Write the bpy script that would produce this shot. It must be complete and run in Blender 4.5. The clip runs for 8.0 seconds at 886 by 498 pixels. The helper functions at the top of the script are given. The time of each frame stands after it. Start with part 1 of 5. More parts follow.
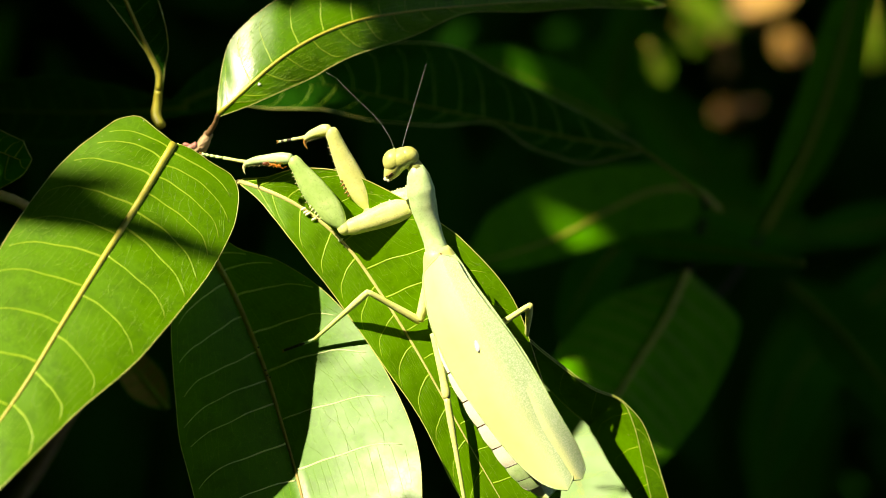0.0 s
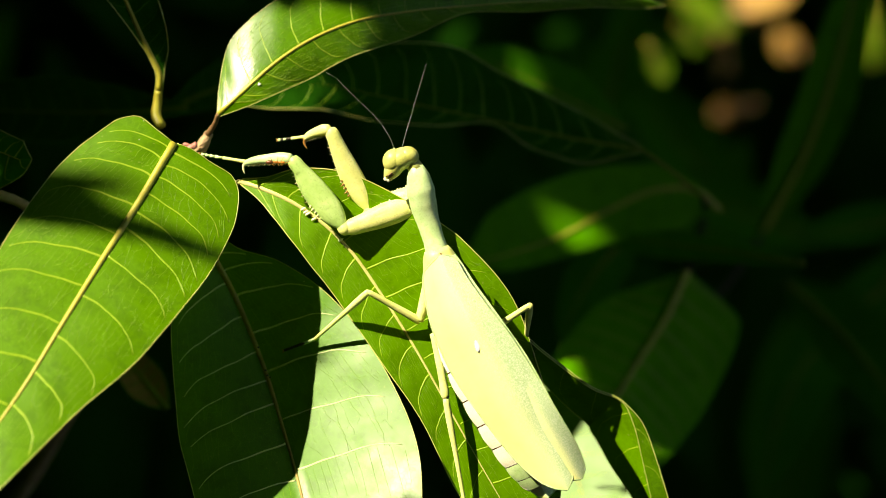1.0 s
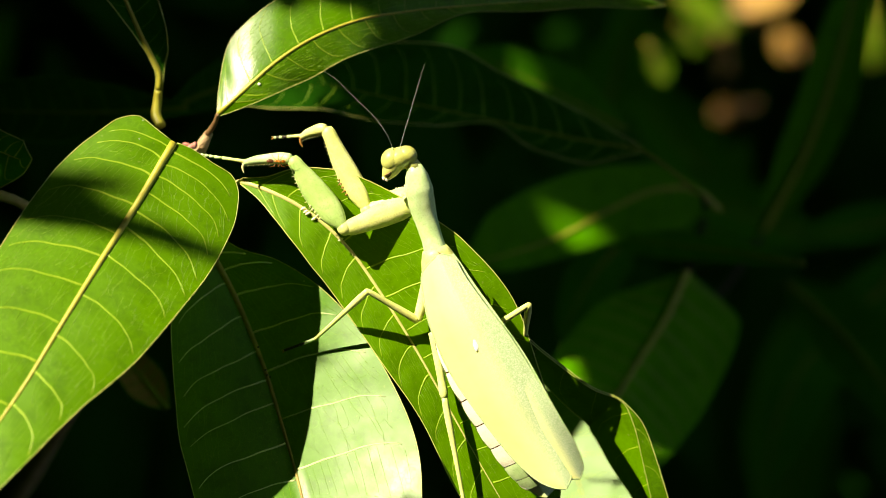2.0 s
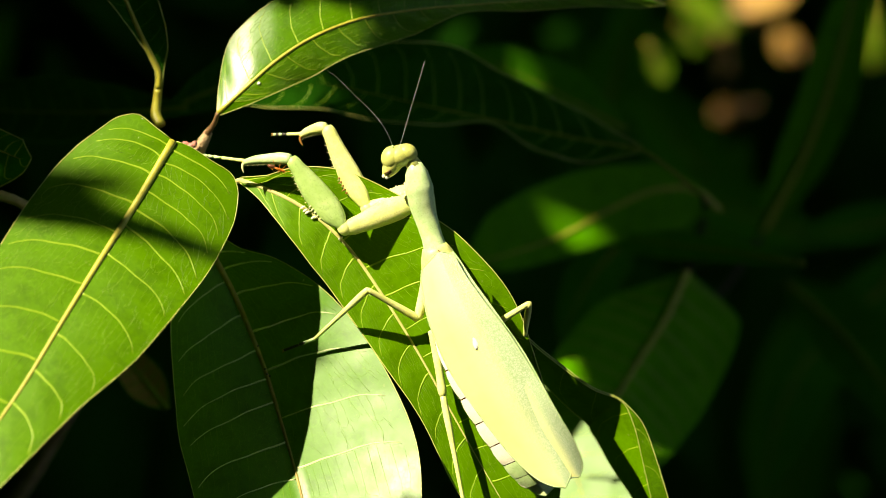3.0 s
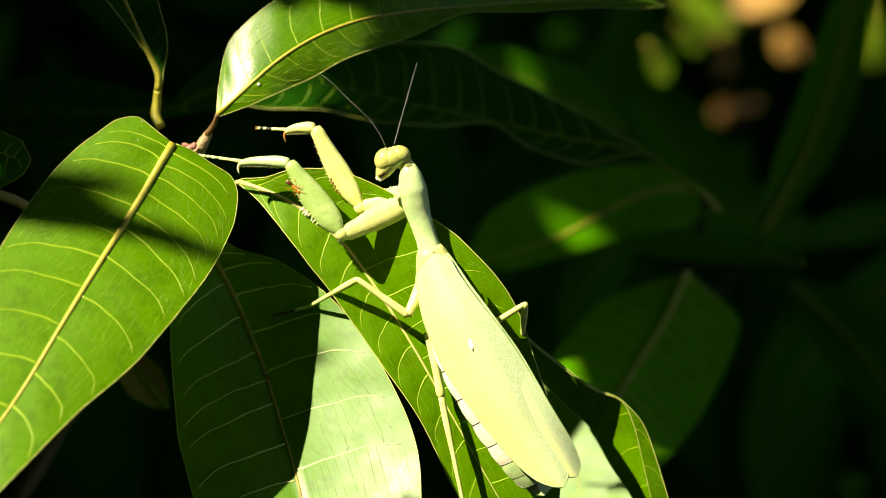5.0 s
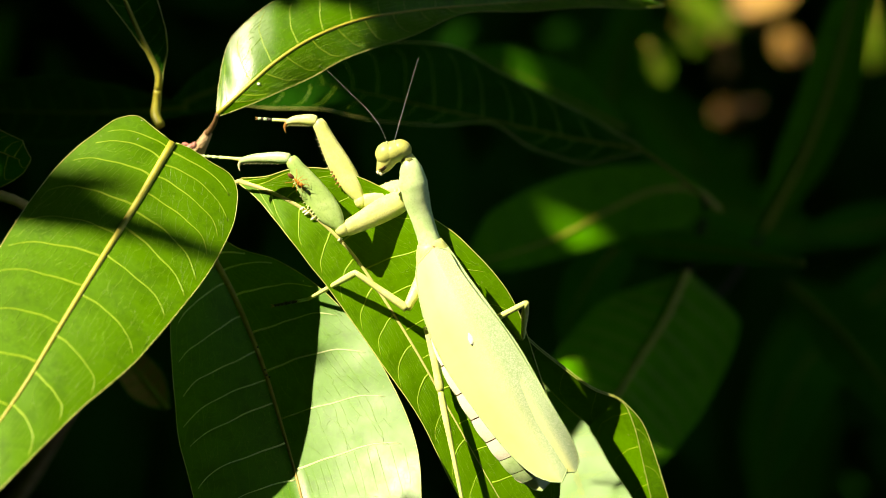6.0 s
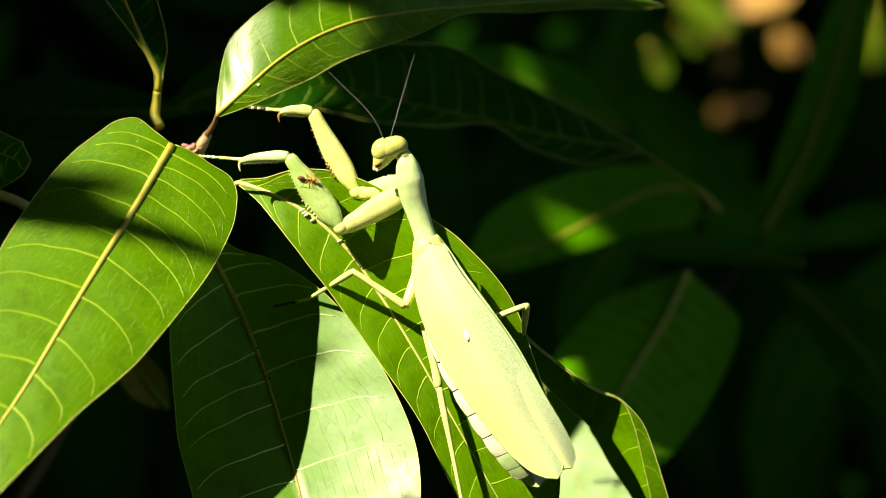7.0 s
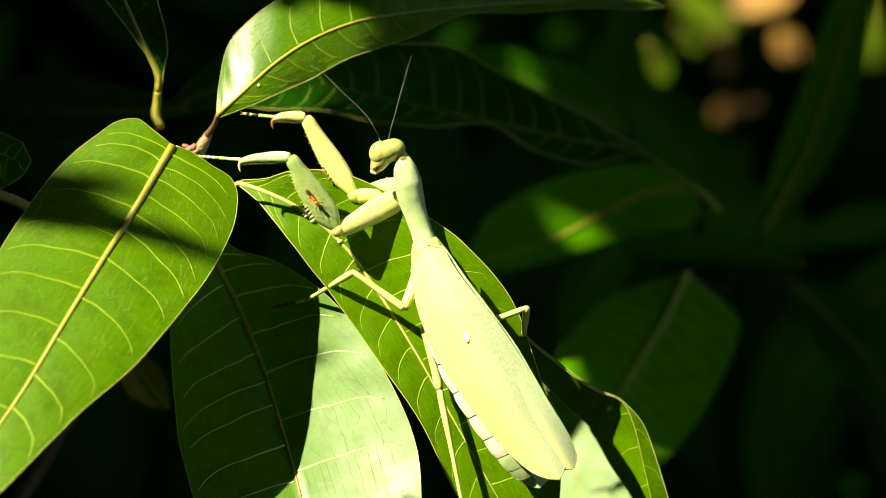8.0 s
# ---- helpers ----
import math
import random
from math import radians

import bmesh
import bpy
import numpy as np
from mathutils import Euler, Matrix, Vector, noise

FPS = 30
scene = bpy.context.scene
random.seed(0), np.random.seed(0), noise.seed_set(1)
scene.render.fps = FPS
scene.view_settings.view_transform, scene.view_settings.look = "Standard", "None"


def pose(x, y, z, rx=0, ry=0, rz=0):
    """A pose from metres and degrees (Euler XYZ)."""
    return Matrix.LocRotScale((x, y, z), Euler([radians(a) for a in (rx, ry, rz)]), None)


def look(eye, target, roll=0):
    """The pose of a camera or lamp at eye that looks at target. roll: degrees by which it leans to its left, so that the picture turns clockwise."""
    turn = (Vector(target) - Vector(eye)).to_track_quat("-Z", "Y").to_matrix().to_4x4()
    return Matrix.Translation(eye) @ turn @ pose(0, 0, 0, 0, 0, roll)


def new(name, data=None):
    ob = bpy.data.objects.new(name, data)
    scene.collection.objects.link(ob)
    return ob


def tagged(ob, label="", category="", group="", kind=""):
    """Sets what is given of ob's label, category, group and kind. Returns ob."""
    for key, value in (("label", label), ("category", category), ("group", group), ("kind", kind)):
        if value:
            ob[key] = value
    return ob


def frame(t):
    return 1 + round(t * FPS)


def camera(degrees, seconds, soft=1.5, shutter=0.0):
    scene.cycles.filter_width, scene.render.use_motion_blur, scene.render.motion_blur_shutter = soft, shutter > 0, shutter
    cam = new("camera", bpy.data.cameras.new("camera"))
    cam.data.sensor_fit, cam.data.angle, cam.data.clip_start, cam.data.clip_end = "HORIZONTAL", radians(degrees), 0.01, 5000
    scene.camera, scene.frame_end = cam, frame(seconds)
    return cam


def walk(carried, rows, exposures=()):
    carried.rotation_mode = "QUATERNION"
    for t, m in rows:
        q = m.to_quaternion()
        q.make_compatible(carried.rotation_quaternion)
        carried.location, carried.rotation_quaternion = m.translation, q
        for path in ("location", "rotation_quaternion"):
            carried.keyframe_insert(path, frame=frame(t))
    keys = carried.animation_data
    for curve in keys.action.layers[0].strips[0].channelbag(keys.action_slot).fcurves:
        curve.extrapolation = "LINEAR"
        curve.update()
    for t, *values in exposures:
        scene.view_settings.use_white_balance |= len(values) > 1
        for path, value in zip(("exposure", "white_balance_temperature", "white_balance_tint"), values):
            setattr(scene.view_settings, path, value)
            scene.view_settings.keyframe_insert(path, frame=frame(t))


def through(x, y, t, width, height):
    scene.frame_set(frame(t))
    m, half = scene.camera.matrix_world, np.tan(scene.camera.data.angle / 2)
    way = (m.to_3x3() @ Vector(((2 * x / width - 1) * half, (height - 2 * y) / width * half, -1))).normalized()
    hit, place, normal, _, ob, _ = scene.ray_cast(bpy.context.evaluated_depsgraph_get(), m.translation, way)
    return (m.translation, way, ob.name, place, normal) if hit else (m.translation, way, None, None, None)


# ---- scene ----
cam = camera(22.0, 8.0, soft=0.8)
cam.data.dof.use_dof = True
cam.data.dof.focus_distance = 0.445
cam.data.dof.aperture_fstop = 9.0

# The sprig's own frame: x to the right, y up the slope, z towards the viewer; millimetres.
TWIG = pose(0, 0, 1.3, 65, 0, 0)
MM = 0.001
EYE = TWIG @ pose(0, 0, 0.45)
walk(cam, [(0, EYE), (8, EYE)], exposures=[(0, 1.1, 8600, 6), (8, 1.1, 8600, 6)])

# ---- light ----
SUN_WAY = Vector((0.565, -0.63, -0.53)).normalized()      # how the sunlight travels, in the sprig's frame
sun_from = -(TWIG.to_3x3() @ SUN_WAY)
world = bpy.data.worlds.new("world")
scene.world = world
world.use_nodes = True
sky = world.node_tree.nodes.new("ShaderNodeTexSky")
sky.sky_type = "NISHITA"
sky.sun_disc = False
sky.sun_elevation = math.asin(sun_from.z)
sky.sun_rotation = math.atan2(sun_from.x, sun_from.y)
background = world.node_tree.nodes["Background"]
world.node_tree.links.new(sky.outputs[0], background.inputs[0])
background.inputs[1].default_value = 0.088
sun = new("sun", bpy.data.lights.new("sun", "SUN"))
sun.data.energy = 5.0
sun.data.angle = radians(0.53)
sun.data.color = (1.0, 0.95, 0.84)
sun.matrix_world = look(sun_from * 5 + Vector((0, 0, 1.3)), (0, 0, 1.3))


# ---- materials ----
def material(name):
    m = bpy.data.materials.new(name)
    m.use_nodes = True
    return m, m.node_tree.nodes, m.node_tree.links, m.node_tree.nodes["Principled BSDF"]


def ramp(nodes, links, source, stops):
    r = nodes.new("ShaderNodeValToRGB")
    while len(r.color_ramp.elements) < len(stops):
        r.color_ramp.elements.new(0.5)
    for e, (p, c) in zip(r.color_ramp.elements, stops):
        e.position, e.color = p, (*c, 1)
    links.new(source, r.inputs[0])
    return r.outputs[0]


def noise_node(nodes, links, coords, scale, detail=4.0, rough=0.55):
    n = nodes.new("ShaderNodeTexNoise")
    n.inputs["Scale"].default_value = scale
    n.inputs["Detail"].default_value = detail
    n.inputs["Roughness"].default_value = rough
    links.new(coords, n.inputs["Vector"])
    return n.outputs[0]


def mix(nodes, links, fac, a, b, mode="MIX"):
    m = nodes.new("ShaderNodeMix")
    m.data_type, m.blend_type = "RGBA", mode
    for value, socket in ((fac, m.inputs[0]), (a, m.inputs[6]), (b, m.inputs[7])):
        if hasattr(value, "is_linked"):
            links.new(value, socket)
        elif isinstance(value, tuple):
            socket.default_value = (*value, 1)
        else:
            socket.default_value = value
    return m.outputs[2]


def bump(nodes, links, height, strength, distance, normal=None):
    b = nodes.new("ShaderNodeBump")
    b.inputs["Strength"].default_value = strength
    b.inputs["Distance"].default_value = distance
    links.new(height, b.inputs["Height"])
    if normal is not None:
        links.new(normal, b.inputs["Normal"])
    return b.outputs[0]


def cells(nodes, links, coords, scale, feature="DISTANCE_TO_EDGE"):
    v = nodes.new("ShaderNodeTexVoronoi")
    v.feature = feature
    v.inputs["Scale"].default_value = scale
    links.new(coords, v.inputs["Vector"])
    return v.outputs["Distance"]


def leaf_material(name, dark, light, through, gloss, shine=0.5, clear=0.28, crackle=0.18):
    m, n, l, p = material(name)
    at = n.new("ShaderNodeTexCoord").outputs["Object"]
    warp = n.new("ShaderNodeVectorMath")
    warp.operation = "MULTIPLY_ADD"
    wn = n.new("ShaderNodeTexNoise")
    wn.inputs["Scale"].default_value = 420
    l.new(at, wn.inputs["Vector"])
    l.new(wn.outputs[1], warp.inputs[0])
    warp.inputs[1].default_value = (0.0022, 0.0022, 0.0022)
    l.new(at, warp.inputs[2])
    broad = noise_node(n, l, at, 45, 5)
    fine = noise_node(n, l, at, 900, 4)
    colour = mix(n, l, broad, dark, light)
    colour = mix(n, l, ramp(n, l, fine, [(0.35, (0, 0, 0)), (0.75, (0.35, 0.35, 0.35))]), colour, light)
    net = cells(n, l, warp.outputs[0], 900)
    lines = ramp(n, l, net, [(0.0, (1, 1, 1)), (0.055, (0, 0, 0))])
    soft = n.new("ShaderNodeMath")
    soft.operation = "MULTIPLY"
    l.new(lines, soft.inputs[0])
    l.new(ramp(n, l, noise_node(n, l, at, 130, 2), [(0.40, (0.06, 0.06, 0.06)), (0.65, (0.28, 0.28, 0.28))]), soft.inputs[1])
    vein = tuple(min(1, c * 1.7 + 0.02) for c in light)
    colour = mix(n, l, soft.outputs[0], colour, vein)
    specks = ramp(n, l, noise_node(n, l, at, 1500, 1), [(0.72, (0, 0, 0)), (0.77, (0.25, 0.25, 0.25))])
    blotch = ramp(n, l, noise_node(n, l, at, 210, 5, 0.7), [(0.36, (0.32, 0.32, 0.32)), (0.52, (0, 0, 0))])
    colour = mix(n, l, blotch, colour, tuple(c * 0.45 for c in dark))
    colour = mix(n, l, specks, colour, (0.4, 0.45, 0.15))
    l.new(colour, p.inputs["Base Color"])
    l.new(ramp(n, l, noise_node(n, l, at, 160, 4), [(0.3, (gloss - 0.06,) * 3), (0.7, (gloss + 0.1,) * 3)]), p.inputs["Roughness"])
    p.inputs["Specular IOR Level"].default_value = shine
    relief = bump(n, l, ramp(n, l, net, [(0, (0, 0, 0)), (0.05, (1, 1, 1))]), crackle, 0.00005)
    relief = bump(n, l, fine, 0.2, 0.00008, relief)
    l.new(relief, p.inputs["Normal"])
    t = n.new("ShaderNodeBsdfTranslucent")
    l.new(mix(n, l, 1.0, colour, through, "MULTIPLY"), t.inputs[0])
    s = n.new("ShaderNodeMixShader")
    s.inputs[0].default_value = clear
    l.new(p.outputs[0], s.inputs[1])
    l.new(t.outputs[0], s.inputs[2])
    l.new(s.outputs[0], n["Material Output"].inputs[0])
    return m


def plain_material(name, a, b, scale, roughness, relief=0.3, depth=0.0001, shine=0.5, sheen_cells=0.0, under=0.0):
    m, n, l, p = material(name)
    at = n.new("ShaderNodeTexCoord").outputs["Object"]
    colour = mix(n, l, ramp(n, l, noise_node(n, l, at, scale, 6, 0.65), [(0.3, (0, 0, 0)), (0.7, (1, 1, 1))]), a, b)
    fine = noise_node(n, l, at, scale * 9, 3)
    colour = mix(n, l, ramp(n, l, fine, [(0.30, (0.45, 0.45, 0.45)), (0.46, (0, 0, 0))]), colour, tuple(c * 0.72 for c in a))
    normal = bump(n, l, fine, relief, depth)
    normal = bump(n, l, noise_node(n, l, at, scale * 2.2, 3), relief, depth * 3, normal)
    if sheen_cells:
        net = cells(n, l, at, sheen_cells)
        edge = ramp(n, l, net, [(0.0, (1, 1, 1)), (0.2, (0, 0, 0))])
        normal = bump(n, l, net, 0.7, 0.0002, normal)
        colour = mix(n, l, edge, colour, tuple(c * 0.55 for c in a))
    l.new(colour, p.inputs["Base Color"])
    p.inputs["Roughness"].default_value = roughness
    p.inputs["Specular IOR Level"].default_value = shine
    if under:
        p.inputs["Subsurface Weight"].default_value = under
        p.inputs["Subsurface Radius"].default_value = (0.002, 0.002, 0.0005)
    l.new(normal, p.inputs["Normal"])
    return m


LEAF = leaf_material("leaf_green", (0.060, 0.178, 0.002), (0.112, 0.285, 0.004), (1.6, 1.8, 0.4), 0.48, 0.2, 0.2)
LEAF_WAXY = leaf_material("leaf_waxy", (0.058, 0.198, 0.006), (0.105, 0.30, 0.010), (1.6, 1.8, 0.5), 0.47, 0.85, 0.22, 0.16)
LEAF_SHEEN = leaf_material("leaf_sheen", (0.062, 0.20, 0.002), (0.115, 0.32, 0.004), (1.6, 1.8, 0.4), 0.33, 0.55, 0.36, 0.12)
# dark copy of the leaf green, with deep shade put into the colour
LEAF_SHADE = leaf_material("leaf_shade_green", (0.008, 0.068, 0.004), (0.018, 0.130, 0.006), (1.5, 1.7, 0.4), 0.65, 0.04)
LEAF_SOFT = leaf_material("leaf_soft_green", (0.028, 0.185, 0.004), (0.056, 0.30, 0.007), (1.6, 1.8, 0.4), 0.6, 0.04, 0.36)
# lighter copy; the faint light on three far leaves is put into it
LEAF_BRIGHTENED = leaf_material("leaf_brightened_green", (0.056, 0.26, 0.005), (0.10, 0.38, 0.009), (1.6, 1.8, 0.4), 0.6, 0.04, 0.3)
# dimmed leaf green; some of the far leaves' shade is in the colour
LEAF_DIM = leaf_material("leaf_dim_green", (0.017, 0.145, 0.004), (0.034, 0.24, 0.006), (1.5, 1.7, 0.4), 0.6, 0.04)
RIB = plain_material("midrib_yellow_green", (0.36, 0.35, 0.035), (0.50, 0.46, 0.07), 220, 0.45, 0.3)
RIB_PALE = plain_material("midrib_cream", (0.52, 0.47, 0.15), (0.68, 0.62, 0.26), 220, 0.45, 0.3)
RIB_BROWN = plain_material("midrib_brown", (0.26, 0.17, 0.03), (0.46, 0.36, 0.09), 260, 0.5, 0.5)
VEIN = plain_material("vein_pale_green", (0.24, 0.42, 0.02), (0.34, 0.50, 0.04), 260, 0.42, 0.2)
VEIN_FINE = plain_material("vein_fine", (0.14, 0.33, 0.010), (0.20, 0.40, 0.02), 260, 0.42, 0.2)
VEIN_PALE = plain_material("vein_pale", (0.58, 0.68, 0.30), (0.72, 0.80, 0.44), 260, 0.42, 0.2)
# rib and vein darkened in colour for leaves that stand in shade
RIB_SHADE = plain_material("midrib_shade_green", (0.15, 0.20, 0.015), (0.21, 0.26, 0.03), 220, 0.6, 0.2, 0.0001, 0.1)
VEIN_SHADE = plain_material("vein_shade_green", (0.055, 0.22, 0.012), (0.08, 0.28, 0.02), 260, 0.55, 0.2, 0.0001, 0.1)
MARGIN = plain_material("leaf_margin", (0.42, 0.46, 0.10), (0.60, 0.62, 0.20), 200, 0.4, 0.2)
BARK = plain_material("bark_tan", (0.38, 0.24, 0.12), (0.55, 0.40, 0.24), 300, 0.7, 0.6, 0.0003)
PETIOLE = plain_material("petiole_brown", (0.12, 0.06, 0.025), (0.25, 0.15, 0.06), 300, 0.6, 0.5, 0.0002)
# bark with the shade put into its colour, for the branches behind
BARK_SHADE = plain_material("bark_shade", (0.02, 0.016, 0.008), (0.05, 0.04, 0.02), 300, 0.8, 0.4, 0.0002, 0.2)
BUD = plain_material("bud_red", (0.40, 0.12, 0.10), (0.60, 0.28, 0.22), 500, 0.5, 0.4)
SKIN = plain_material("insect_pale_green", (0.40, 0.62, 0.24), (0.64, 0.78, 0.44), 300, 0.42, 0.35, 0.00008, 0.5, 0.0, 0.12)
SKIN_GREEN = plain_material("insect_leaf_green", (0.32, 0.54, 0.13), (0.50, 0.68, 0.26), 260, 0.42, 0.4, 0.0001, 0.5, 0.0, 0.12)
SKIN_YELLOW = plain_material("insect_yellow_green", (0.66, 0.72, 0.20), (0.84, 0.86, 0.38), 300, 0.42, 0.35, 0.00008, 0.5, 0.0, 0.12)
SKIN_OLIVE = plain_material("insect_olive", (0.46, 0.50, 0.12), (0.64, 0.66, 0.22), 300, 0.40, 0.35, 0.00008, 0.5, 0.0, 0.12)
SKIN_CREAM = plain_material("insect_cream", (0.84, 0.80, 0.58), (0.92, 0.90, 0.74), 300, 0.5, 0.3)
SKIN_BROWN = plain_material("insect_brown", (0.10, 0.04, 0.02), (0.22, 0.10, 0.05), 400, 0.5, 0.4)
SPINE = plain_material("spine_pale", (0.72, 0.70, 0.30), (0.80, 0.78, 0.45), 400, 0.45)
CLAW = plain_material("claw_brown", (0.30, 0.13, 0.03), (0.50, 0.26, 0.06), 600, 0.4)
TOE_DARK = plain_material("toe_dark", (0.02, 0.02, 0.012), (0.05, 0.045, 0.03), 600, 0.45)
FEELER = plain_material("feeler_grey", (0.58, 0.60, 0.50), (0.70, 0.70, 0.62), 600, 0.5)
ANT_ORANGE = plain_material("ant_orange", (0.55, 0.17, 0.02), (0.75, 0.28, 0.04), 900, 0.35)
ANT_DARK = plain_material("ant_dark", (0.10, 0.03, 0.012), (0.20, 0.06, 0.02), 900, 0.3)
DRY = plain_material("dry_leaf", (0.27, 0.145, 0.024), (0.42, 0.25, 0.055), 60, 0.7, 0.5, 0.0006)
WHITE_SPOT = plain_material("wing_spot", (0.90, 0.90, 0.84), (0.96, 0.96, 0.92), 500, 0.4)


def wing_material(name):
    # yellow towards the inner half, pale blue-green and netted towards the outer edge
    m, n, l, p = material(name)
    tc = n.new("ShaderNodeTexCoord")
    at, uv = tc.outputs["Object"], tc.outputs["UV"]
    split = n.new("ShaderNodeSeparateXYZ")
    l.new(uv, split.inputs[0])
    side = ramp(n, l, split.outputs[1], [(0.30, (1, 1, 1)), (0.80, (0, 0, 0))])
    colour = mix(n, l, noise_node(n, l, at, 200, 4), (0.85, 0.86, 0.28), (0.92, 0.92, 0.40))
    outer = mix(n, l, noise_node(n, l, at, 240, 4), (0.68, 0.80, 0.52), (0.80, 0.88, 0.66))
    colour = mix(n, l, side, colour, outer)
    stretch = n.new("ShaderNodeMapping")
    stretch.inputs["Scale"].default_value = (105, 44, 1)
    l.new(uv, stretch.inputs[0])
    net = cells(n, l, stretch.outputs[0], 1.0)
    edge = ramp(n, l, net, [(0.0, (0.85, 0.85, 0.85)), (0.24, (0, 0, 0))])
    gate = n.new("ShaderNodeMath")
    gate.operation = "MULTIPLY"
    l.new(edge, gate.inputs[0])
    l.new(side, gate.inputs[1])
    colour = mix(n, l, gate.outputs[0], colour, (0.36, 0.58, 0.22))
    l.new(colour, p.inputs["Base Color"])
    p.inputs["Roughness"].default_value = 0.48
    p.inputs["Subsurface Weight"].default_value = 0.08
    p.inputs["Subsurface Radius"].default_value = (0.002, 0.002, 0.0006)
    b = n.new("ShaderNodeBump")
    b.inputs["Distance"].default_value = 0.00011
    l.new(net, b.inputs["Height"])
    l.new(ramp(n, l, split.outputs[1], [(0.3, (0.5, 0.5, 0.5)), (0.7, (0.05, 0.05, 0.05))]), b.inputs["Strength"])
    l.new(b.outputs[0], p.inputs["Normal"])
    return m


WING = wing_material("wing_netted")


# ---- building helpers ----
def part(name, bm, mat, parent, label=""):
    """One bmesh, in millimetres, as one mesh object under a thing or part."""
    bmesh.ops.scale(bm, vec=(MM, MM, MM), verts=bm.verts)
    me = bpy.data.meshes.new(name)
    bm.to_mesh(me)
    bm.free()
    me.materials.append(mat)
    for f in me.polygons:
        f.use_smooth = True
    ob = new(name, me)
    ob.parent = parent
    return tagged(ob, label)


def thing(name, m, label, category, group="", kind=""):
    ob = new(name)
    ob.empty_display_size = 0.01
    ob.matrix_world = m
    return tagged(ob, label, category, group, kind)


def mm(x, y, z):
    return Matrix.Translation((x * MM, y * MM, z * MM))


def spline(u, us, vs):
    us, vs = np.asarray(us, float), np.asarray(vs, float)
    grad = np.gradient(vs, us, axis=0)
    if vs.ndim == 2 and vs.shape[1] > 3:
        # widths and tilts never overshoot their stations
        sec = np.diff(vs[:, 3:], axis=0) / np.diff(us)[:, None]
        flat = np.zeros_like(vs[:, 3:])
        a, b = sec[:-1], sec[1:]
        flat[1:-1] = np.where(a * b > 0, 2 * a * b / np.where(a + b == 0, 1, a + b), 0)
        flat[0], flat[-1] = sec[0], sec[-1]
        grad[:, 3:] = flat
    i = int(np.clip(np.searchsorted(us, u, "right") - 1, 0, len(us) - 2))
    h = us[i + 1] - us[i]
    t = (u - us[i]) / h
    return ((2 * t**3 - 3 * t**2 + 1) * vs[i] + (t**3 - 2 * t**2 + t) * h * grad[i]
            + (3 * t**2 - 2 * t**3) * vs[i + 1] + (t**3 - t**2) * h * grad[i + 1])


def tube(bm, points, radii, seg=8, flat=1.0, up=(0, 0, 1)):
    """A tapered, closed tube along points; flat squeezes it along up."""
    pts = [Vector(p) for p in points]
    rings = []
    for i, p in enumerate(pts):
        t = (pts[min(i + 1, len(pts) - 1)] - pts[max(i - 1, 0)]).normalized()
        s = t.cross(Vector(up))
        s = s.normalized() if s.length > 1e-6 else t.orthogonal().normalized()
        n = s.cross(t)
        r = float(radii[i] if hasattr(radii, "__len__") else radii)
        rings.append([bm.verts.new(p + r * (math.cos(a) * s + flat * math.sin(a) * n))
                      for a in (2 * math.pi * k / seg for k in range(seg))])
    for a, b in zip(rings, rings[1:]):
        for k in range(seg):
            bm.faces.new((a[k], a[(k + 1) % seg], b[(k + 1) % seg], b[k]))
    bm.faces.new(list(reversed(rings[0])))
    bm.faces.new(rings[-1])
    return bm


def smooth_path(points, n):
    us = np.linspace(0, 1, len(points))
    return [tuple(spline(u, us, points)) for u in np.linspace(0, 1, n)]


def ball(bm, centre, radii, turn=(0, 0, 0), seg=16):
    m = pose(*centre, *turn) @ Matrix.Diagonal((*radii, 1))
    bmesh.ops.create_uvsphere(bm, u_segments=seg, v_segments=seg // 2 + 2, radius=1, matrix=m)
    return bm


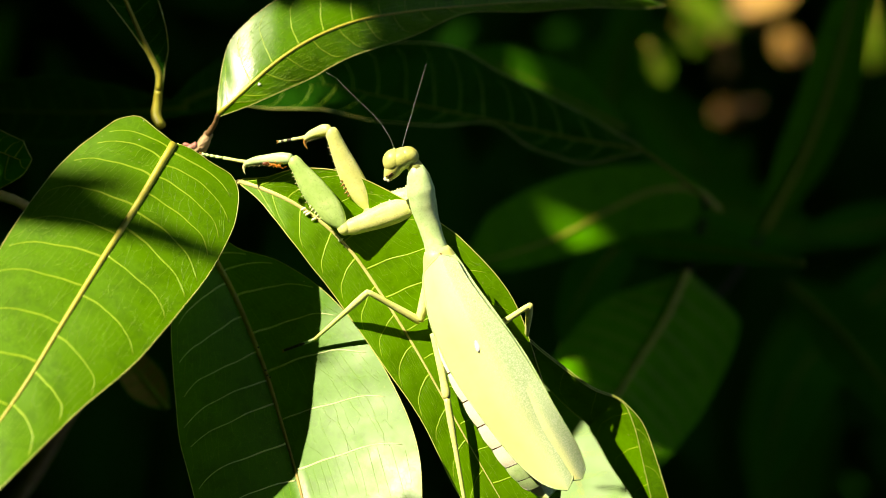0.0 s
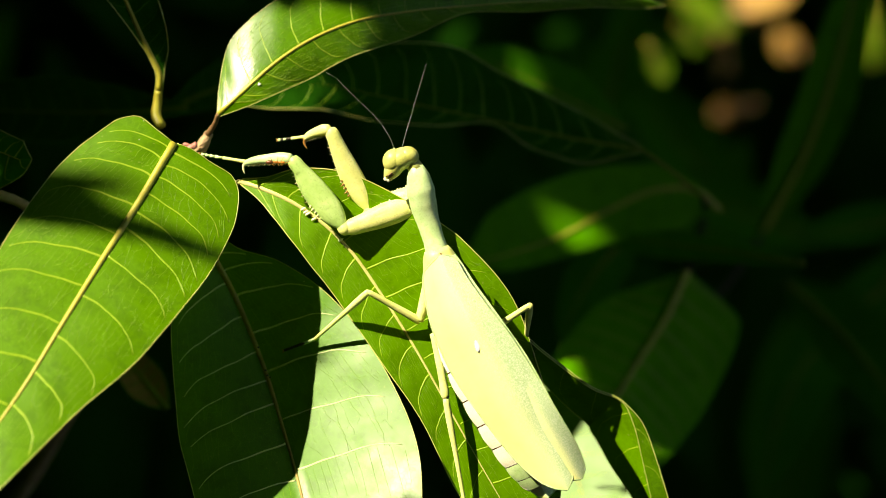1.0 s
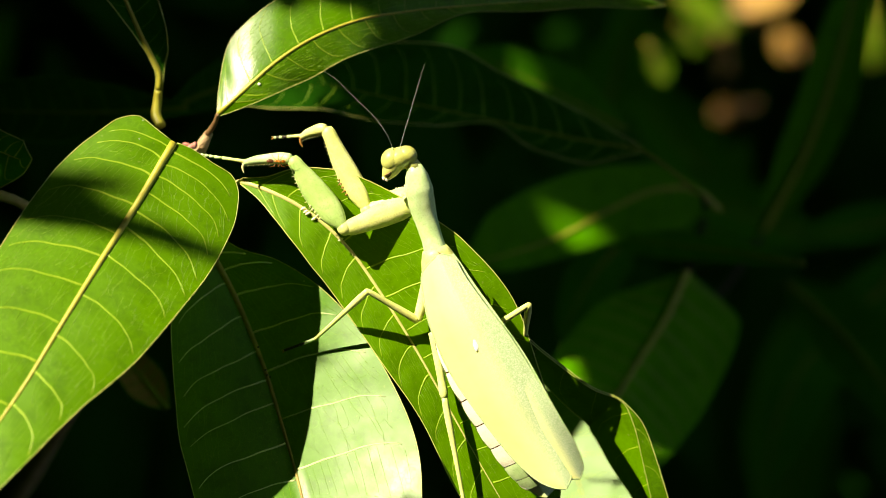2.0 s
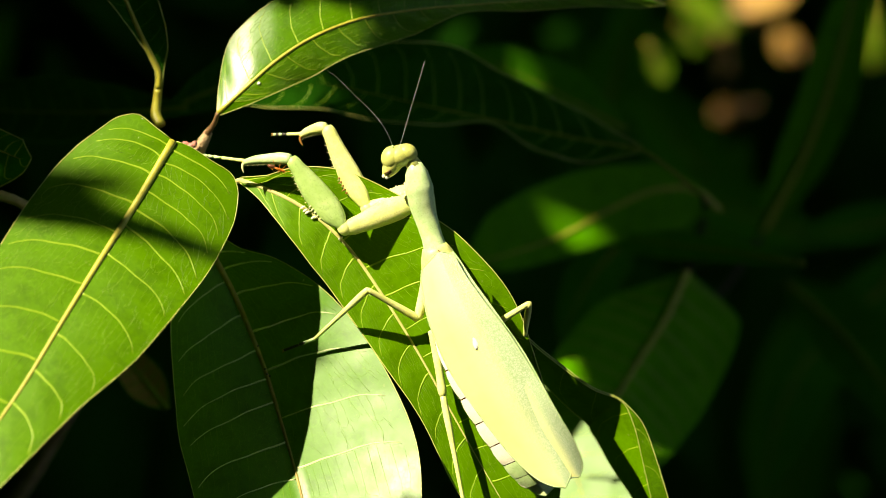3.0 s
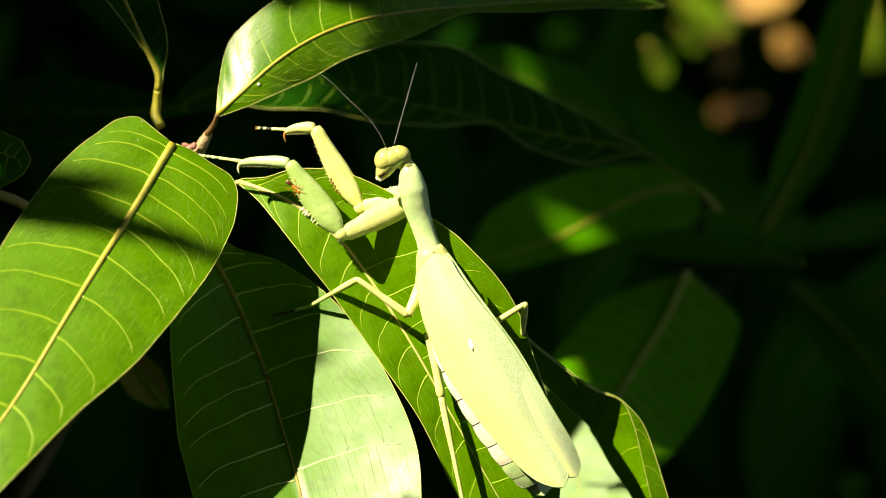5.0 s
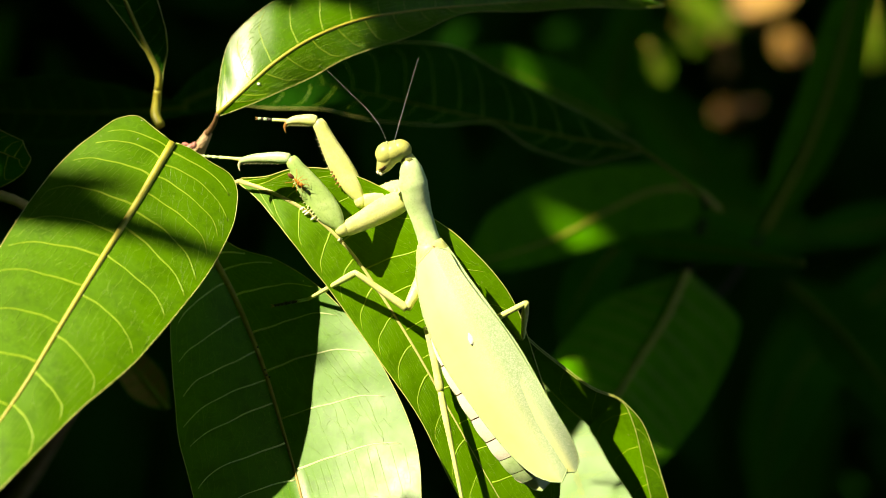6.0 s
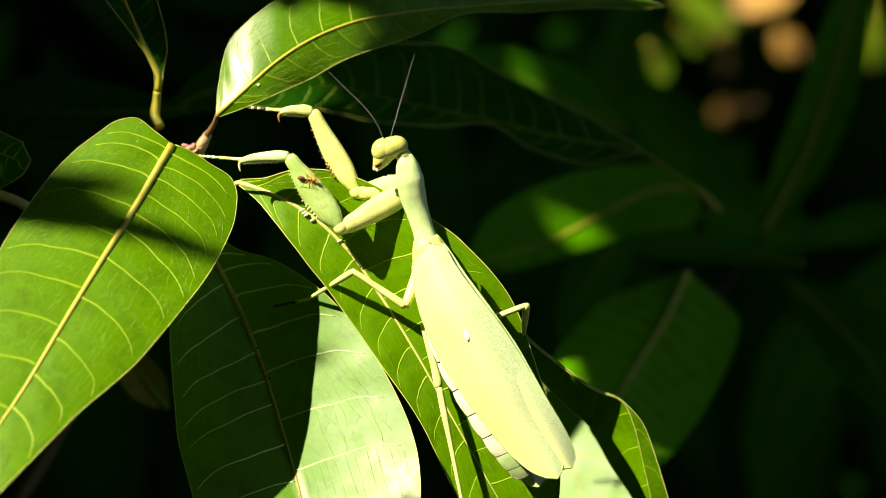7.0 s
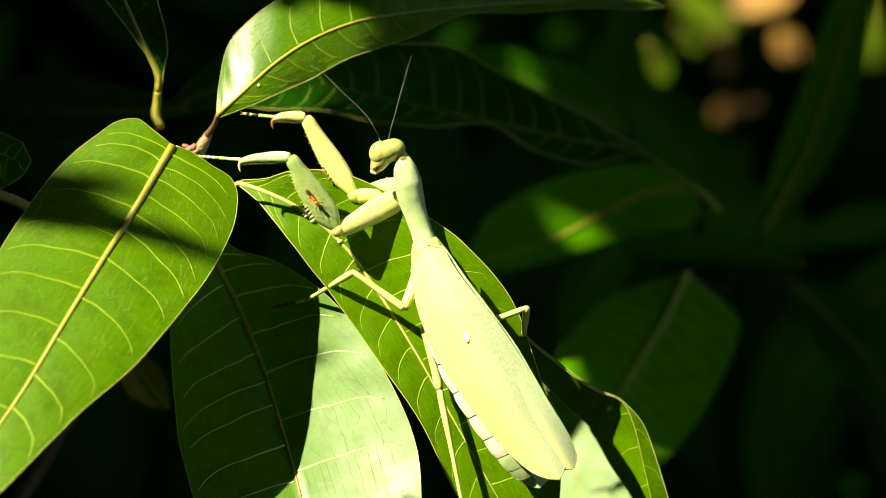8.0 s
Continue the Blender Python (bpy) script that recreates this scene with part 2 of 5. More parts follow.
class Blade:
    """A leaf's surface: midrib stations (u, x, y, z, width one side, width other side, tilt one side, tilt other side)."""

    def __init__(self, rows, camber=0.0, wave=0.0, waves=3.0, quilt=0.0, nveins=16, lean=0.05, seed=0, sweep=0.0, veins=None):
        self.sweep, self.known = sweep, {}
        even = [np.array([(k - d) / nveins for k in (0.55, *range(1, nveins))]) for d in (0.0, 0.5)]
        self.veins = [np.array(v) for v in veins] if veins else even
        a = np.array(rows, float)
        self.us, self.base = a[:, 0], a[0, 1:4].copy()
        self.vals = a[:, 1:].copy()
        self.vals[:, :3] -= self.base
        self.camber, self.wave, self.waves, self.quilt = camber, wave, waves, quilt
        self.nveins, self.lean, self.phase = nveins, lean, seed * 1.7
        self.length = float(np.sum(np.linalg.norm(np.diff(self.vals[:, :3], axis=0), axis=1)))

    def section(self, u):
        """Centre, tangent, side, normal and the row at u."""
        key = round(u, 5)
        if key not in self.known:
            row = [float(x) for x in spline(u, self.us, self.vals)]
            e = 0.004
            t = spline(min(u + e, 1), self.us, self.vals)[:3] - spline(max(u - e, 0), self.us, self.vals)[:3]
            t = Vector([float(x) for x in t]).normalized()
            s = t.cross(Vector((0, 0, 1))).normalized()
            self.known[key] = (Vector(row[:3]), t, s, s.cross(t), row)
        return self.known[key]

    def at(self, u, v, lift=0.0):
        u = min(max(u, 0.0), 1.0)
        centre, t, s, n, row = self.section(u)
        w = max(0.02, row[3] if v >= 0 else row[4])
        a = radians(row[5] if v >= 0 else row[6])
        k = abs(v)
        out = math.copysign(math.cos(a), v) * s + math.sin(a) * n - self.sweep * max(0.0, 1 - u / 0.3) ** 2 * t
        off = math.cos(a) * n - math.copysign(math.sin(a), v) * s
        starts = self.veins[0 if v >= 0 else 1]
        phase = float(np.interp(u - self.lean * k**1.6, starts, np.arange(len(starts))))
        h = -self.camber * w * k * k
        h += self.wave * k * k * math.sin(2 * math.pi * self.waves * u + self.phase + (1.9 if v < 0 else 0)) * min(1, w / 6)
        h += self.quilt * (1 - math.cos(2 * math.pi * phase)) * k * (1.15 - k)
        return centre + w * k * out + (h + lift) * off

    def sheet(self, nu, nv):
        bm = bmesh.new()
        uv = bm.loops.layers.uv.new("leaf")
        us = [(i / nu) ** 1.35 for i in range(nu + 1)]
        vs = [-1 + 2 * j / nv for j in range(nv + 1)]
        grid = [[bm.verts.new(self.at(u, v)) for v in vs] for u in us]
        for i in range(nu):
            for j in range(nv):
                f = bm.faces.new((grid[i][j], grid[i][j + 1], grid[i + 1][j + 1], grid[i + 1][j]))
                for loop, (a, b) in zip(f.loops, ((i, j), (i, j + 1), (i + 1, j + 1), (i + 1, j))):
                    loop[uv].uv = (us[a], 0.5 + 0.5 * vs[b])
        return bm

    def rib(self, radius, lift=0.0, end=0.98, n=40, thin=0.15):
        us = [end * i / n for i in range(n + 1)]
        return tube(bmesh.new(), [self.at(u, 0, lift) for u in us],
                    [radius * (1 - (1 - thin) * u) for u in us], 8)

    def margin(self, radius, sign, n=70):
        return tube(bmesh.new(), [self.at((i / n) ** 1.35, sign * 1.0) for i in range(n + 1)], radius, 5)

    def vein(self, k, sign, radius, rng, reach=0.93):
        u0 = float(self.veins[0 if sign > 0 else 1][k]) + rng.uniform(-0.06, 0.06) / self.nveins
        radius *= rng.choice((1.1, 1.0, 0.95, 0.8))
        reach *= rng.uniform(0.94, 1.02)
        curl = rng.uniform(0.8, 1.3)
        pts, rad = [], []
        calm = min(1.0, max(0.5, self.section(min(max(u0, 0.0), 1.0))[4][3 if sign > 0 else 4]) / 16)
        for i in range(19):
            s = reach * i / 18
            u = u0 + self.lean * s**1.6 + 0.35 * curl / self.nveins * max(0, s - 0.68) ** 2 * 12
            u += calm * (0.035 * math.sin(6 * s + k * 2.1) + 0.012 * math.sin(19 * s + k)) / self.nveins
            if u > 0.985:
                break
            pts.append(self.at(u, sign * max(s, 0.02), 0.02))
            rad.append(radius * (1.0 - 0.72 * s))
        if len(pts) < 3:
            return None
        return tube(bmesh.new(), pts, rad, 6, 0.25)

    def net(self, radius, rng):
        """The fine cross veins between the side veins, with forks."""
        bm = bmesh.new()
        for sign, starts in zip((1, -1), self.veins):
            for k in range(len(starts) - 1):
                a, gap = float(starts[k]), float(starts[k + 1] - starts[k])
                if a < 0.03:
                    continue

                def spot(s, f):
                    s = min(0.97, max(0.02, s))
                    bend = 0.35 / self.nveins * max(0, s - 0.68) ** 2 * 12
                    return self.at(min(0.985, a + f * gap + self.lean * s**1.6 + bend), sign * s, 0.012)

                s = rng.uniform(0.05, 0.12)
                while s < 0.93:
                    step = rng.uniform(-0.02, 0.12)
                    mid = rng.uniform(0.35, 0.65)
                    jog = s + step * mid + rng.uniform(-0.03, 0.03)
                    thin = radius * rng.uniform(0.55, 1.15)
                    stop = rng.choice((1.0, 1.0, 0.7, mid + 0.05))
                    ends = [(s, 0.0), (s + 0.012, mid * 0.5), (jog, mid), (jog + 0.015, (mid + stop) / 2), (s + step, stop)]
                    tube(bm, [spot(x, f) for x, f in ends], thin, 4, 0.3)
                    if rng.random() < 0.75:
                        away = rng.choice((-1, 1))
                        fork = [(jog, mid), (jog + 0.03 * away, mid + 0.08), (jog + 0.06 * away, mid + rng.uniform(-0.05, 0.2)), (jog + 0.09 * away, mid + rng.uniform(-0.1, 0.3))]
                        tube(bm, [spot(x, f) for x, f in fork], thin * 0.75, 4, 0.3)
                    s += rng.uniform(0.05, 0.11)
        return bm


def leaf(rows, label, group="leaves of the near sprig", blade_mat=None, rib_mat=None, vein_mat=None, rib=0.75, petiole=None,
         petiole_mat=None, fine=True, vein_radius=0.17, rib_lift=-0.1, edge=0.11, seed=0, net=0.0, **shape):
    """A mango leaf: blade, midrib, margin, petiole and each side vein."""
    b = Blade(rows, seed=seed, **shape)
    rng = random.Random(seed)
    ob = thing("mango_leaf", TWIG @ mm(*b.base), label, "leaf", group)
    blade = part("blade", b.sheet(90 if fine else 40, 24 if fine else 12), blade_mat or LEAF, ob)
    part("midrib", b.rib(rib, rib_lift), rib_mat or RIB, ob)
    if edge:
        for sign in (-1, 1):
            part("margin", b.margin(edge, sign), MARGIN if fine else VEIN_SHADE, blade)
    for sign in (-1, 1):
        for k in range(len(b.veins[0 if sign > 0 else 1])):
            bm = b.vein(k, sign, vein_radius, rng)
            if bm:
                part("side_vein", bm, vein_mat or VEIN, blade)
    if net:
        part("vein_net", b.net(net, rng), VEIN_FINE, blade, "fine net of pale veins")
    if petiole:
        pts = [(0, 0, 0)] + [tuple(np.array(p) - b.base) for p in petiole]
        pts = smooth_path(pts, 14)
        part("petiole", tube(bmesh.new(), pts, [rib * (1 + 0.5 * i / 13) for i in range(14)], 8), petiole_mat or rib_mat or RIB, ob)
    return ob


# ---- leaves of the sprig ----
leaf_front = leaf([
    (0.000, -52.1, 20.5, 9.0, 0.6, 0.6, 4, -2),
    (0.012, -52.5, 19.6, 9.4, 6.4, 4.8, 4, -2),
    (0.030, -53.3, 18.2, 10.1, 9.8, 11.1, 4, -1),
    (0.050, -54.1, 16.7, 10.8, 11.8, 14.1, 3, -1),
    (0.080, -55.3, 14.4, 11.8, 13.3, 16.3, 3, -0),
    (0.130, -57.3, 10.6, 13.5, 15.6, 18.0, 2, 1),
    (0.200, -60.3, 5.2, 15.9, 17.2, 18.5, 2, 2),
    (0.300, -64.4, -2.1, 19.8, 17.8, 17.8, 0, 5),
    (0.450, -70.5, -13.3, 25.5, 17.4, 15.5, -1, 8),
    (0.620, -77.6, -26.2, 31.2, 16.4, 10.4, -3, 12),
    (0.800, -86.2, -39.4, 36.8, 12.0, 7.7, -6, 16),
    (0.920, -91.9, -48.5, 39.5, 6.7, 4.8, -7, 18),
    (1.000, -95.7, -54.6, 41.0, 0.1, 0.1, -8, 20),
], "large glossy green mango leaf with a thick yellow midrib", sweep=0.42, rib=0.82, nveins=16, lean=0.055, quilt=0.24, wave=0.5, waves=2.2, camber=0.10, vein_radius=0.25, edge=0.08, net=0.036, veins=((0.018, 0.044, 0.094, 0.163, 0.232, 0.299, 0.365, 0.456, 0.554, 0.653, 0.8, 0.87, 0.93), (0.023, 0.054, 0.09, 0.13, 0.171, 0.219, 0.287, 0.382, 0.486, 0.573, 0.648, 0.8, 0.87, 0.93)), rib_lift=-0.15, seed=1)
leaf_shaded = leaf([
    (0.000, -49.2, 4.6, -9.0, 0.3, 0.6, 16, 16),
    (0.050, -47.4, 1.2, -9.2, 5.2, 2.9, 16, 16),
    (0.100, -45.6, -2.5, -9.4, 8.9, 5.6, 16, 16),
    (0.180, -42.6, -8.1, -9.5, 13.3, 11.8, 16, 16),
    (0.280, -39.1, -15.8, -9.0, 16.4, 17.5, 16, 22),
    (0.400, -35.5, -24.8, -7.3, 18.7, 21.3, 16, 22),
    (0.530, -32.0, -35.0, -3.6, 20.3, 24.1, 16, 22),
    (0.680, -28.2, -46.6, 1.8, 20.3, 25.2, 16, 22),
    (0.830, -25.0, -58.2, 7.6, 16.0, 23.4, 16, 22),
    (0.930, -22.6, -66.0, 11.2, 6.7, 19.2, 16, 22),
    (1.000, -20.9, -71.3, 13.6, 0.1, 0.1, 16, 22),
], "broad mango leaf with brown midrib, half sunlit and half shaded", blade_mat=LEAF_WAXY, rib_mat=RIB_BROWN, vein_mat=VEIN_PALE, rib=0.8, vein_radius=0.24, camber=0.13, nveins=14, lean=0.035, quilt=0.15, edge=0.07, net=0.028, veins=((0.094, 0.153, 0.249, 0.345, 0.419, 0.479, 0.577, 0.661, 0.88, 0.94), (0.075, 0.131, 0.205, 0.294, 0.401, 0.518, 0.646, 0.9, 0.95)), wave=0.4, seed=2)
leaf_perch = leaf([
    (0.000, -40.0, 13.4, -2.5, 0.6, 0.6, 9, 12),
    (0.050, -35.6, 11.9, -0.8, 2.3, 2.5, 9, 15),
    (0.100, -31.2, 10.0, 0.3, 4.5, 6.7, 10, 18),
    (0.170, -25.4, 6.5, 0.9, 6.8, 11.0, 10, 19),
    (0.260, -18.9, 0.5, 1.0, 8.0, 14.9, 10, 19),
    (0.370, -12.6, -8.2, 1.0, 7.7, 19.9, 11, 17),
    (0.500, -5.8, -19.0, 1.0, 7.2, 22.0, 11, 12),
    (0.650, 1.4, -31.8, 0.8, 6.0, 19.5, 12, 6),
    (0.800, 8.6, -44.6, 0.3, 6.7, 16.0, 13, 1),
    (0.920, 14.5, -54.7, -0.4, 4.9, 10.1, 14, -3),
    (1.000, 18.6, -61.4, -1.0, 0.1, 0.1, 14, -6),
], "green mango leaf that the mantis stands on", rib=0.5, rib_mat=RIB_PALE, nveins=14, lean=0.05, quilt=0.2, wave=0.6, waves=2.5, rib_lift=-0.1, net=0.024, seed=3, petiole=[(-43.1, 13.1, -8.0), (-47.2, 16.2, -12.0), (-49.5, 19.4, -12.0)])
leaf_upper = leaf([
    (0.000, -45.0, 27.0, -6.0, 0.6, 0.4, -6, -28),
    (0.030, -42.7, 29.1, -6.0, 1.9, 3.8, -7, -27),
    (0.080, -38.9, 32.6, -6.1, 3.8, 7.7, -7, -22),
    (0.140, -34.4, 36.8, -7.0, 5.5, 10.2, -9, -15),
    (0.220, -27.9, 41.5, -8.5, 6.7, 10.6, -10, -9),
    (0.320, -18.8, 45.8, -10.9, 6.5, 10.6, -12, -7),
    (0.450, -6.4, 48.6, -15.1, 4.9, 10.6, -14, -8),
    (0.580, 6.2, 50.2, -19.5, 1.4, 9.8, -16, -9),
    (0.720, 19.8, 51.6, -24.1, 2.1, 6.9, -19, -10),
    (0.850, 32.6, 52.3, -28.0, 1.6, 4.1, -21, -10),
    (0.940, 41.4, 52.6, -31.0, 1.9, 1.0, -23, -9),
    (1.000, 47.2, 51.6, -33.0, 0.1, 0.1, -24, -8),
], "long mango leaf, sunlit and shiny near its base", blade_mat=LEAF_SHEEN, rib_mat=RIB, rib=0.42, rib_lift=-0.15, edge=0.07, vein_radius=0.13, net=0.034, nveins=17, lean=0.04, quilt=0.2, wave=0.5, waves=4, camber=0.1, seed=4, petiole=[(-45.9, 25.1, -8.0), (-47.5, 23.2, -10.0)], petiole_mat=PETIOLE)
leaf_under = leaf([
    (0.000, 45.3, 22.7, -70.0, 0.6, 0.6, 8, -10),
    (0.060, 39.7, 23.5, -68.8, 2.6, 2.9, 8, -10),
    (0.140, 32.3, 24.6, -67.2, 5.5, 5.3, 8, -10),
    (0.250, 22.4, 26.4, -64.3, 8.0, 4.4, 8, -10),
    (0.380, 10.9, 28.8, -60.0, 10.6, 0.7, 8, -10),
    (0.520, -1.4, 31.1, -55.5, 14.2, 4.0, 8, -10),
    (0.680, -15.5, 33.9, -49.9, 11.6, 5.5, 8, -10),
    (0.820, -27.7, 35.7, -44.9, 4.4, 5.5, 8, -10),
    (0.930, -37.4, 33.3, -41.8, 1.6, 3.2, 8, -10),
    (1.000, -43.6, 31.2, -40.0, 0.1, 0.1, 8, -10),
], "dark shaded mango leaf behind the upper leaf", blade_mat=LEAF_SHADE, vein_mat=VEIN_FINE, rib_mat=RIB_SHADE, rib=0.35, nveins=15, lean=0.05, quilt=0.2, wave=0.8, vein_radius=0.15, seed=5, petiole=[(49.3, 20.2, -72.0), (54.3, 16.8, -76.0), (60.2, 12.7, -82.0)], petiole_mat=RIB_SHADE)
leaf_young = leaf([
    (0.000, -58.4, 32.6, -18.0, 0.6, 0.6, 20, 20),
    (0.080, -58.0, 35.5, -16.8, 0.9, 0.8, 19, 19),
    (0.180, -59.5, 39.1, -15.8, 3.9, 0.5, 18, 18),
    (0.300, -61.5, 43.3, -14.8, 5.7, 1.1, 17, 17),
    (0.450, -63.8, 48.8, -13.6, 6.5, 2.5, 16, 16),
    (0.600, -65.9, 54.0, -11.7, 6.9, 3.8, 14, 14),
    (0.780, -68.6, 60.3, -9.5, 6.3, 4.3, 12, 12),
    (0.920, -70.8, 65.4, -8.5, 2.7, 2.8, 11, 11),
    (1.000, -72.0, 68.3, -8.0, 0.1, 0.1, 10, 10),
], "narrow folded young leaf on a yellowish stalk", blade_mat=LEAF_SHADE, vein_mat=VEIN_SHADE, rib=0.8, nveins=12, lean=0.06, quilt=0.1, vein_radius=0.12, seed=6, petiole=[(-58.7, 30.4, -19.0), (-59.0, 27.5, -19.0), (-58.0, 25.1, -18.0)])
leaf_edge = leaf([
    (0.000, -110.9, 24.3, -14.0, 0.2, 0.2, -10, 0),
    (0.150, -106.6, 23.7, -13.3, 3.6, 2.7, -10, -2),
    (0.350, -100.8, 22.8, -12.3, 7.7, 5.8, -10, -4),
    (0.600, -93.8, 21.2, -11.0, 9.5, 4.5, -10, -6),
    (0.800, -88.3, 19.2, -9.7, 8.4, 3.9, -10, -8),
    (0.930, -84.9, 18.0, -9.0, 3.4, 3.8, -10, -9),
    (1.000, -82.8, 18.1, -9.0, 0.1, 0.1, -10, -10),
], "mango leaf tip beside a bare twig", blade_mat=LEAF_DIM, rib=0.5, nveins=12, lean=0.05, quilt=0.2, seed=7)
leaf_back = leaf([
    (0.000, -57.4, 31.7, -60.0, 0.6, 0.6, 0, 0),
    (0.100, -63.6, 31.2, -61.6, 2.9, 2.1, 0, 0),
    (0.250, -72.8, 30.9, -63.9, 5.8, 4.6, 0, 0),
    (0.500, -88.2, 31.1, -68.0, 7.9, 6.8, 0, 0),
    (0.750, -103.4, 31.8, -72.6, 6.7, 6.3, 0, 0),
    (0.900, -112.4, 32.4, -75.8, 4.2, 3.7, 0, 0),
    (1.000, -118.4, 32.9, -78.0, 0.1, 0.1, 0, 0),
], "dark shaded mango leaf deep in the foliage", blade_mat=LEAF_SHADE, vein_mat=VEIN_SHADE, rib_mat=RIB_SHADE, fine=False, rib=0.6, nveins=10, seed=8)
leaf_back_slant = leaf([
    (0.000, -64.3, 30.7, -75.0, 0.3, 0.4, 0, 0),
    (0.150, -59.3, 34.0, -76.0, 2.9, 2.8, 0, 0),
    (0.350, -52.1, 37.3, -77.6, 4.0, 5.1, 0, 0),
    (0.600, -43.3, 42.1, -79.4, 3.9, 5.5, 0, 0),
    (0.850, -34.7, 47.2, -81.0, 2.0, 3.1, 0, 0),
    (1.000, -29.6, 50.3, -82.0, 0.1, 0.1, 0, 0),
], "dark slanting mango leaf behind the twig", blade_mat=LEAF_SHADE, vein_mat=VEIN_SHADE, rib_mat=RIB_SHADE, fine=False, rib=0.6, nveins=10, seed=9)
leaf_rolled = leaf([
    (0.000, 13.5, -14.4, 0.0, 0.6, 0.3, -54, -10),
    (0.100, 17.6, -18.7, -1.8, 3.8, 0.4, -54, -11),
    (0.220, 23.2, -23.2, -3.7, 7.8, 0.4, -54, -12),
    (0.360, 30.2, -28.2, -4.9, 10.4, 0.4, -54, -14),
    (0.460, 35.9, -30.6, -5.9, 13.8, 0.2, -54, -15),
    (0.550, 38.3, -35.5, -6.5, 13.8, 1.9, -54, -16),
    (0.650, 39.8, -41.5, -7.0, 11.2, 2.8, -54, -16),
    (0.800, 41.9, -50.6, -7.5, 5.3, 3.6, -54, -18),
    (0.920, 43.8, -57.7, -8.4, 2.0, 4.0, -54, -19),
    (1.000, 45.1, -62.5, -9.0, 0.1, 0.1, -54, -20),
], "rolled leaf blade with a bright sunlit edge", rib=0.13, rib_lift=0.0, rib_mat=MARGIN, nveins=8, quilt=0.1, vein_radius=0.1, seed=10)
leaf_far_a = leaf([
    (0.000, 70.0, 9.8, -125.0, 0.6, 0.8, 0, 10),
    (0.100, 64.2, 14.3, -122.8, 2.1, 10.7, 0, 10),
    (0.250, 54.1, 14.9, -120.2, 6.2, 10.8, 0, 10),
    (0.450, 40.3, 9.1, -116.3, 11.8, 8.2, 0, 10),
    (0.650, 28.0, 2.8, -110.6, 13.6, 5.3, 0, 10),
    (0.850, 14.6, -1.6, -105.5, 11.1, 4.0, 0, 10),
    (1.000, 4.2, -4.0, -102.0, 0.1, 0.1, 0, 10),
], "shaded mango leaf behind, touched by a sun fleck", blade_mat=LEAF_BRIGHTENED, vein_mat=VEIN_SHADE, rib_mat=RIB, rib_lift=0.3, fine=False, rib=0.7, nveins=12, seed=11, group="leaves behind the sprig")
leaf_far_b = leaf([
    (0.000, 59.9, -5.4, -110.0, 0.6, 0.6, -8, -8),
    (0.080, 57.9, -9.8, -108.5, 5.5, 17.3, -8, -8),
    (0.200, 54.8, -16.2, -106.1, 12.8, 19.1, -8, -8),
    (0.400, 48.3, -25.6, -101.0, 16.9, 20.5, -8, -8),
    (0.600, 42.0, -34.5, -94.9, 17.8, 19.6, -8, -8),
    (0.820, 35.7, -44.8, -88.2, 13.7, 16.3, -8, -8),
    (0.940, 32.7, -51.0, -85.4, 7.9, 11.3, -8, -8),
    (1.000, 31.3, -54.2, -84.0, 0.1, 0.1, -8, -8),
], "broad drooping mango leaf in deep shade", blade_mat=LEAF_BRIGHTENED, vein_mat=VEIN_FINE, rib_mat=RIB, rib_lift=0.3, fine=False, rib=0.9, vein_radius=0.5, nveins=13, seed=12, group="leaves behind the sprig")
leaf_far_c = leaf([
    (0.000, 87.0, 4.8, -170.0, 0.6, 0.6, 10, 10),
    (0.120, 91.6, 13.1, -169.2, 4.3, 4.5, 10, 10),
    (0.300, 98.0, 25.8, -167.8, 6.8, 7.5, 10, 10),
    (0.500, 103.5, 40.6, -165.6, 7.7, 7.6, 10, 10),
    (0.750, 108.4, 59.6, -162.2, 5.8, 6.8, 10, 10),
    (0.920, 111.4, 72.7, -160.6, 3.3, 2.6, 10, 10),
    (1.000, 112.9, 78.8, -160.0, 0.1, 0.1, 10, 10),
], "tall upright mango leaf in deep shade", blade_mat=LEAF_BRIGHTENED, vein_mat=VEIN_SHADE, rib_mat=RIB, fine=False, rib_lift=0.4, rib=1.0, nveins=12, seed=13, group="leaves behind the sprig")
leaf_far_d = leaf([
    (0.000, 88.2, -3.7, -105.0, 0.1, 0.3, 10, -10),
    (0.200, 78.1, -1.9, -107.7, 1.8, 1.7, 10, -10),
    (0.450, 65.6, 0.1, -111.5, 2.6, 3.2, 10, -10),
    (0.700, 52.7, 1.7, -114.1, 2.1, 3.7, 10, -10),
    (0.900, 42.5, 3.0, -116.6, 1.1, 2.5, 10, -10),
    (1.000, 37.5, 3.7, -118.0, 0.1, 0.1, 10, -10),
], "narrow pointed mango leaf, mostly shaded", blade_mat=LEAF_SOFT, vein_mat=VEIN_SHADE, rib_mat=RIB_SHADE, fine=False, rib=0.6, nveins=10, seed=14, group="leaves behind the sprig")
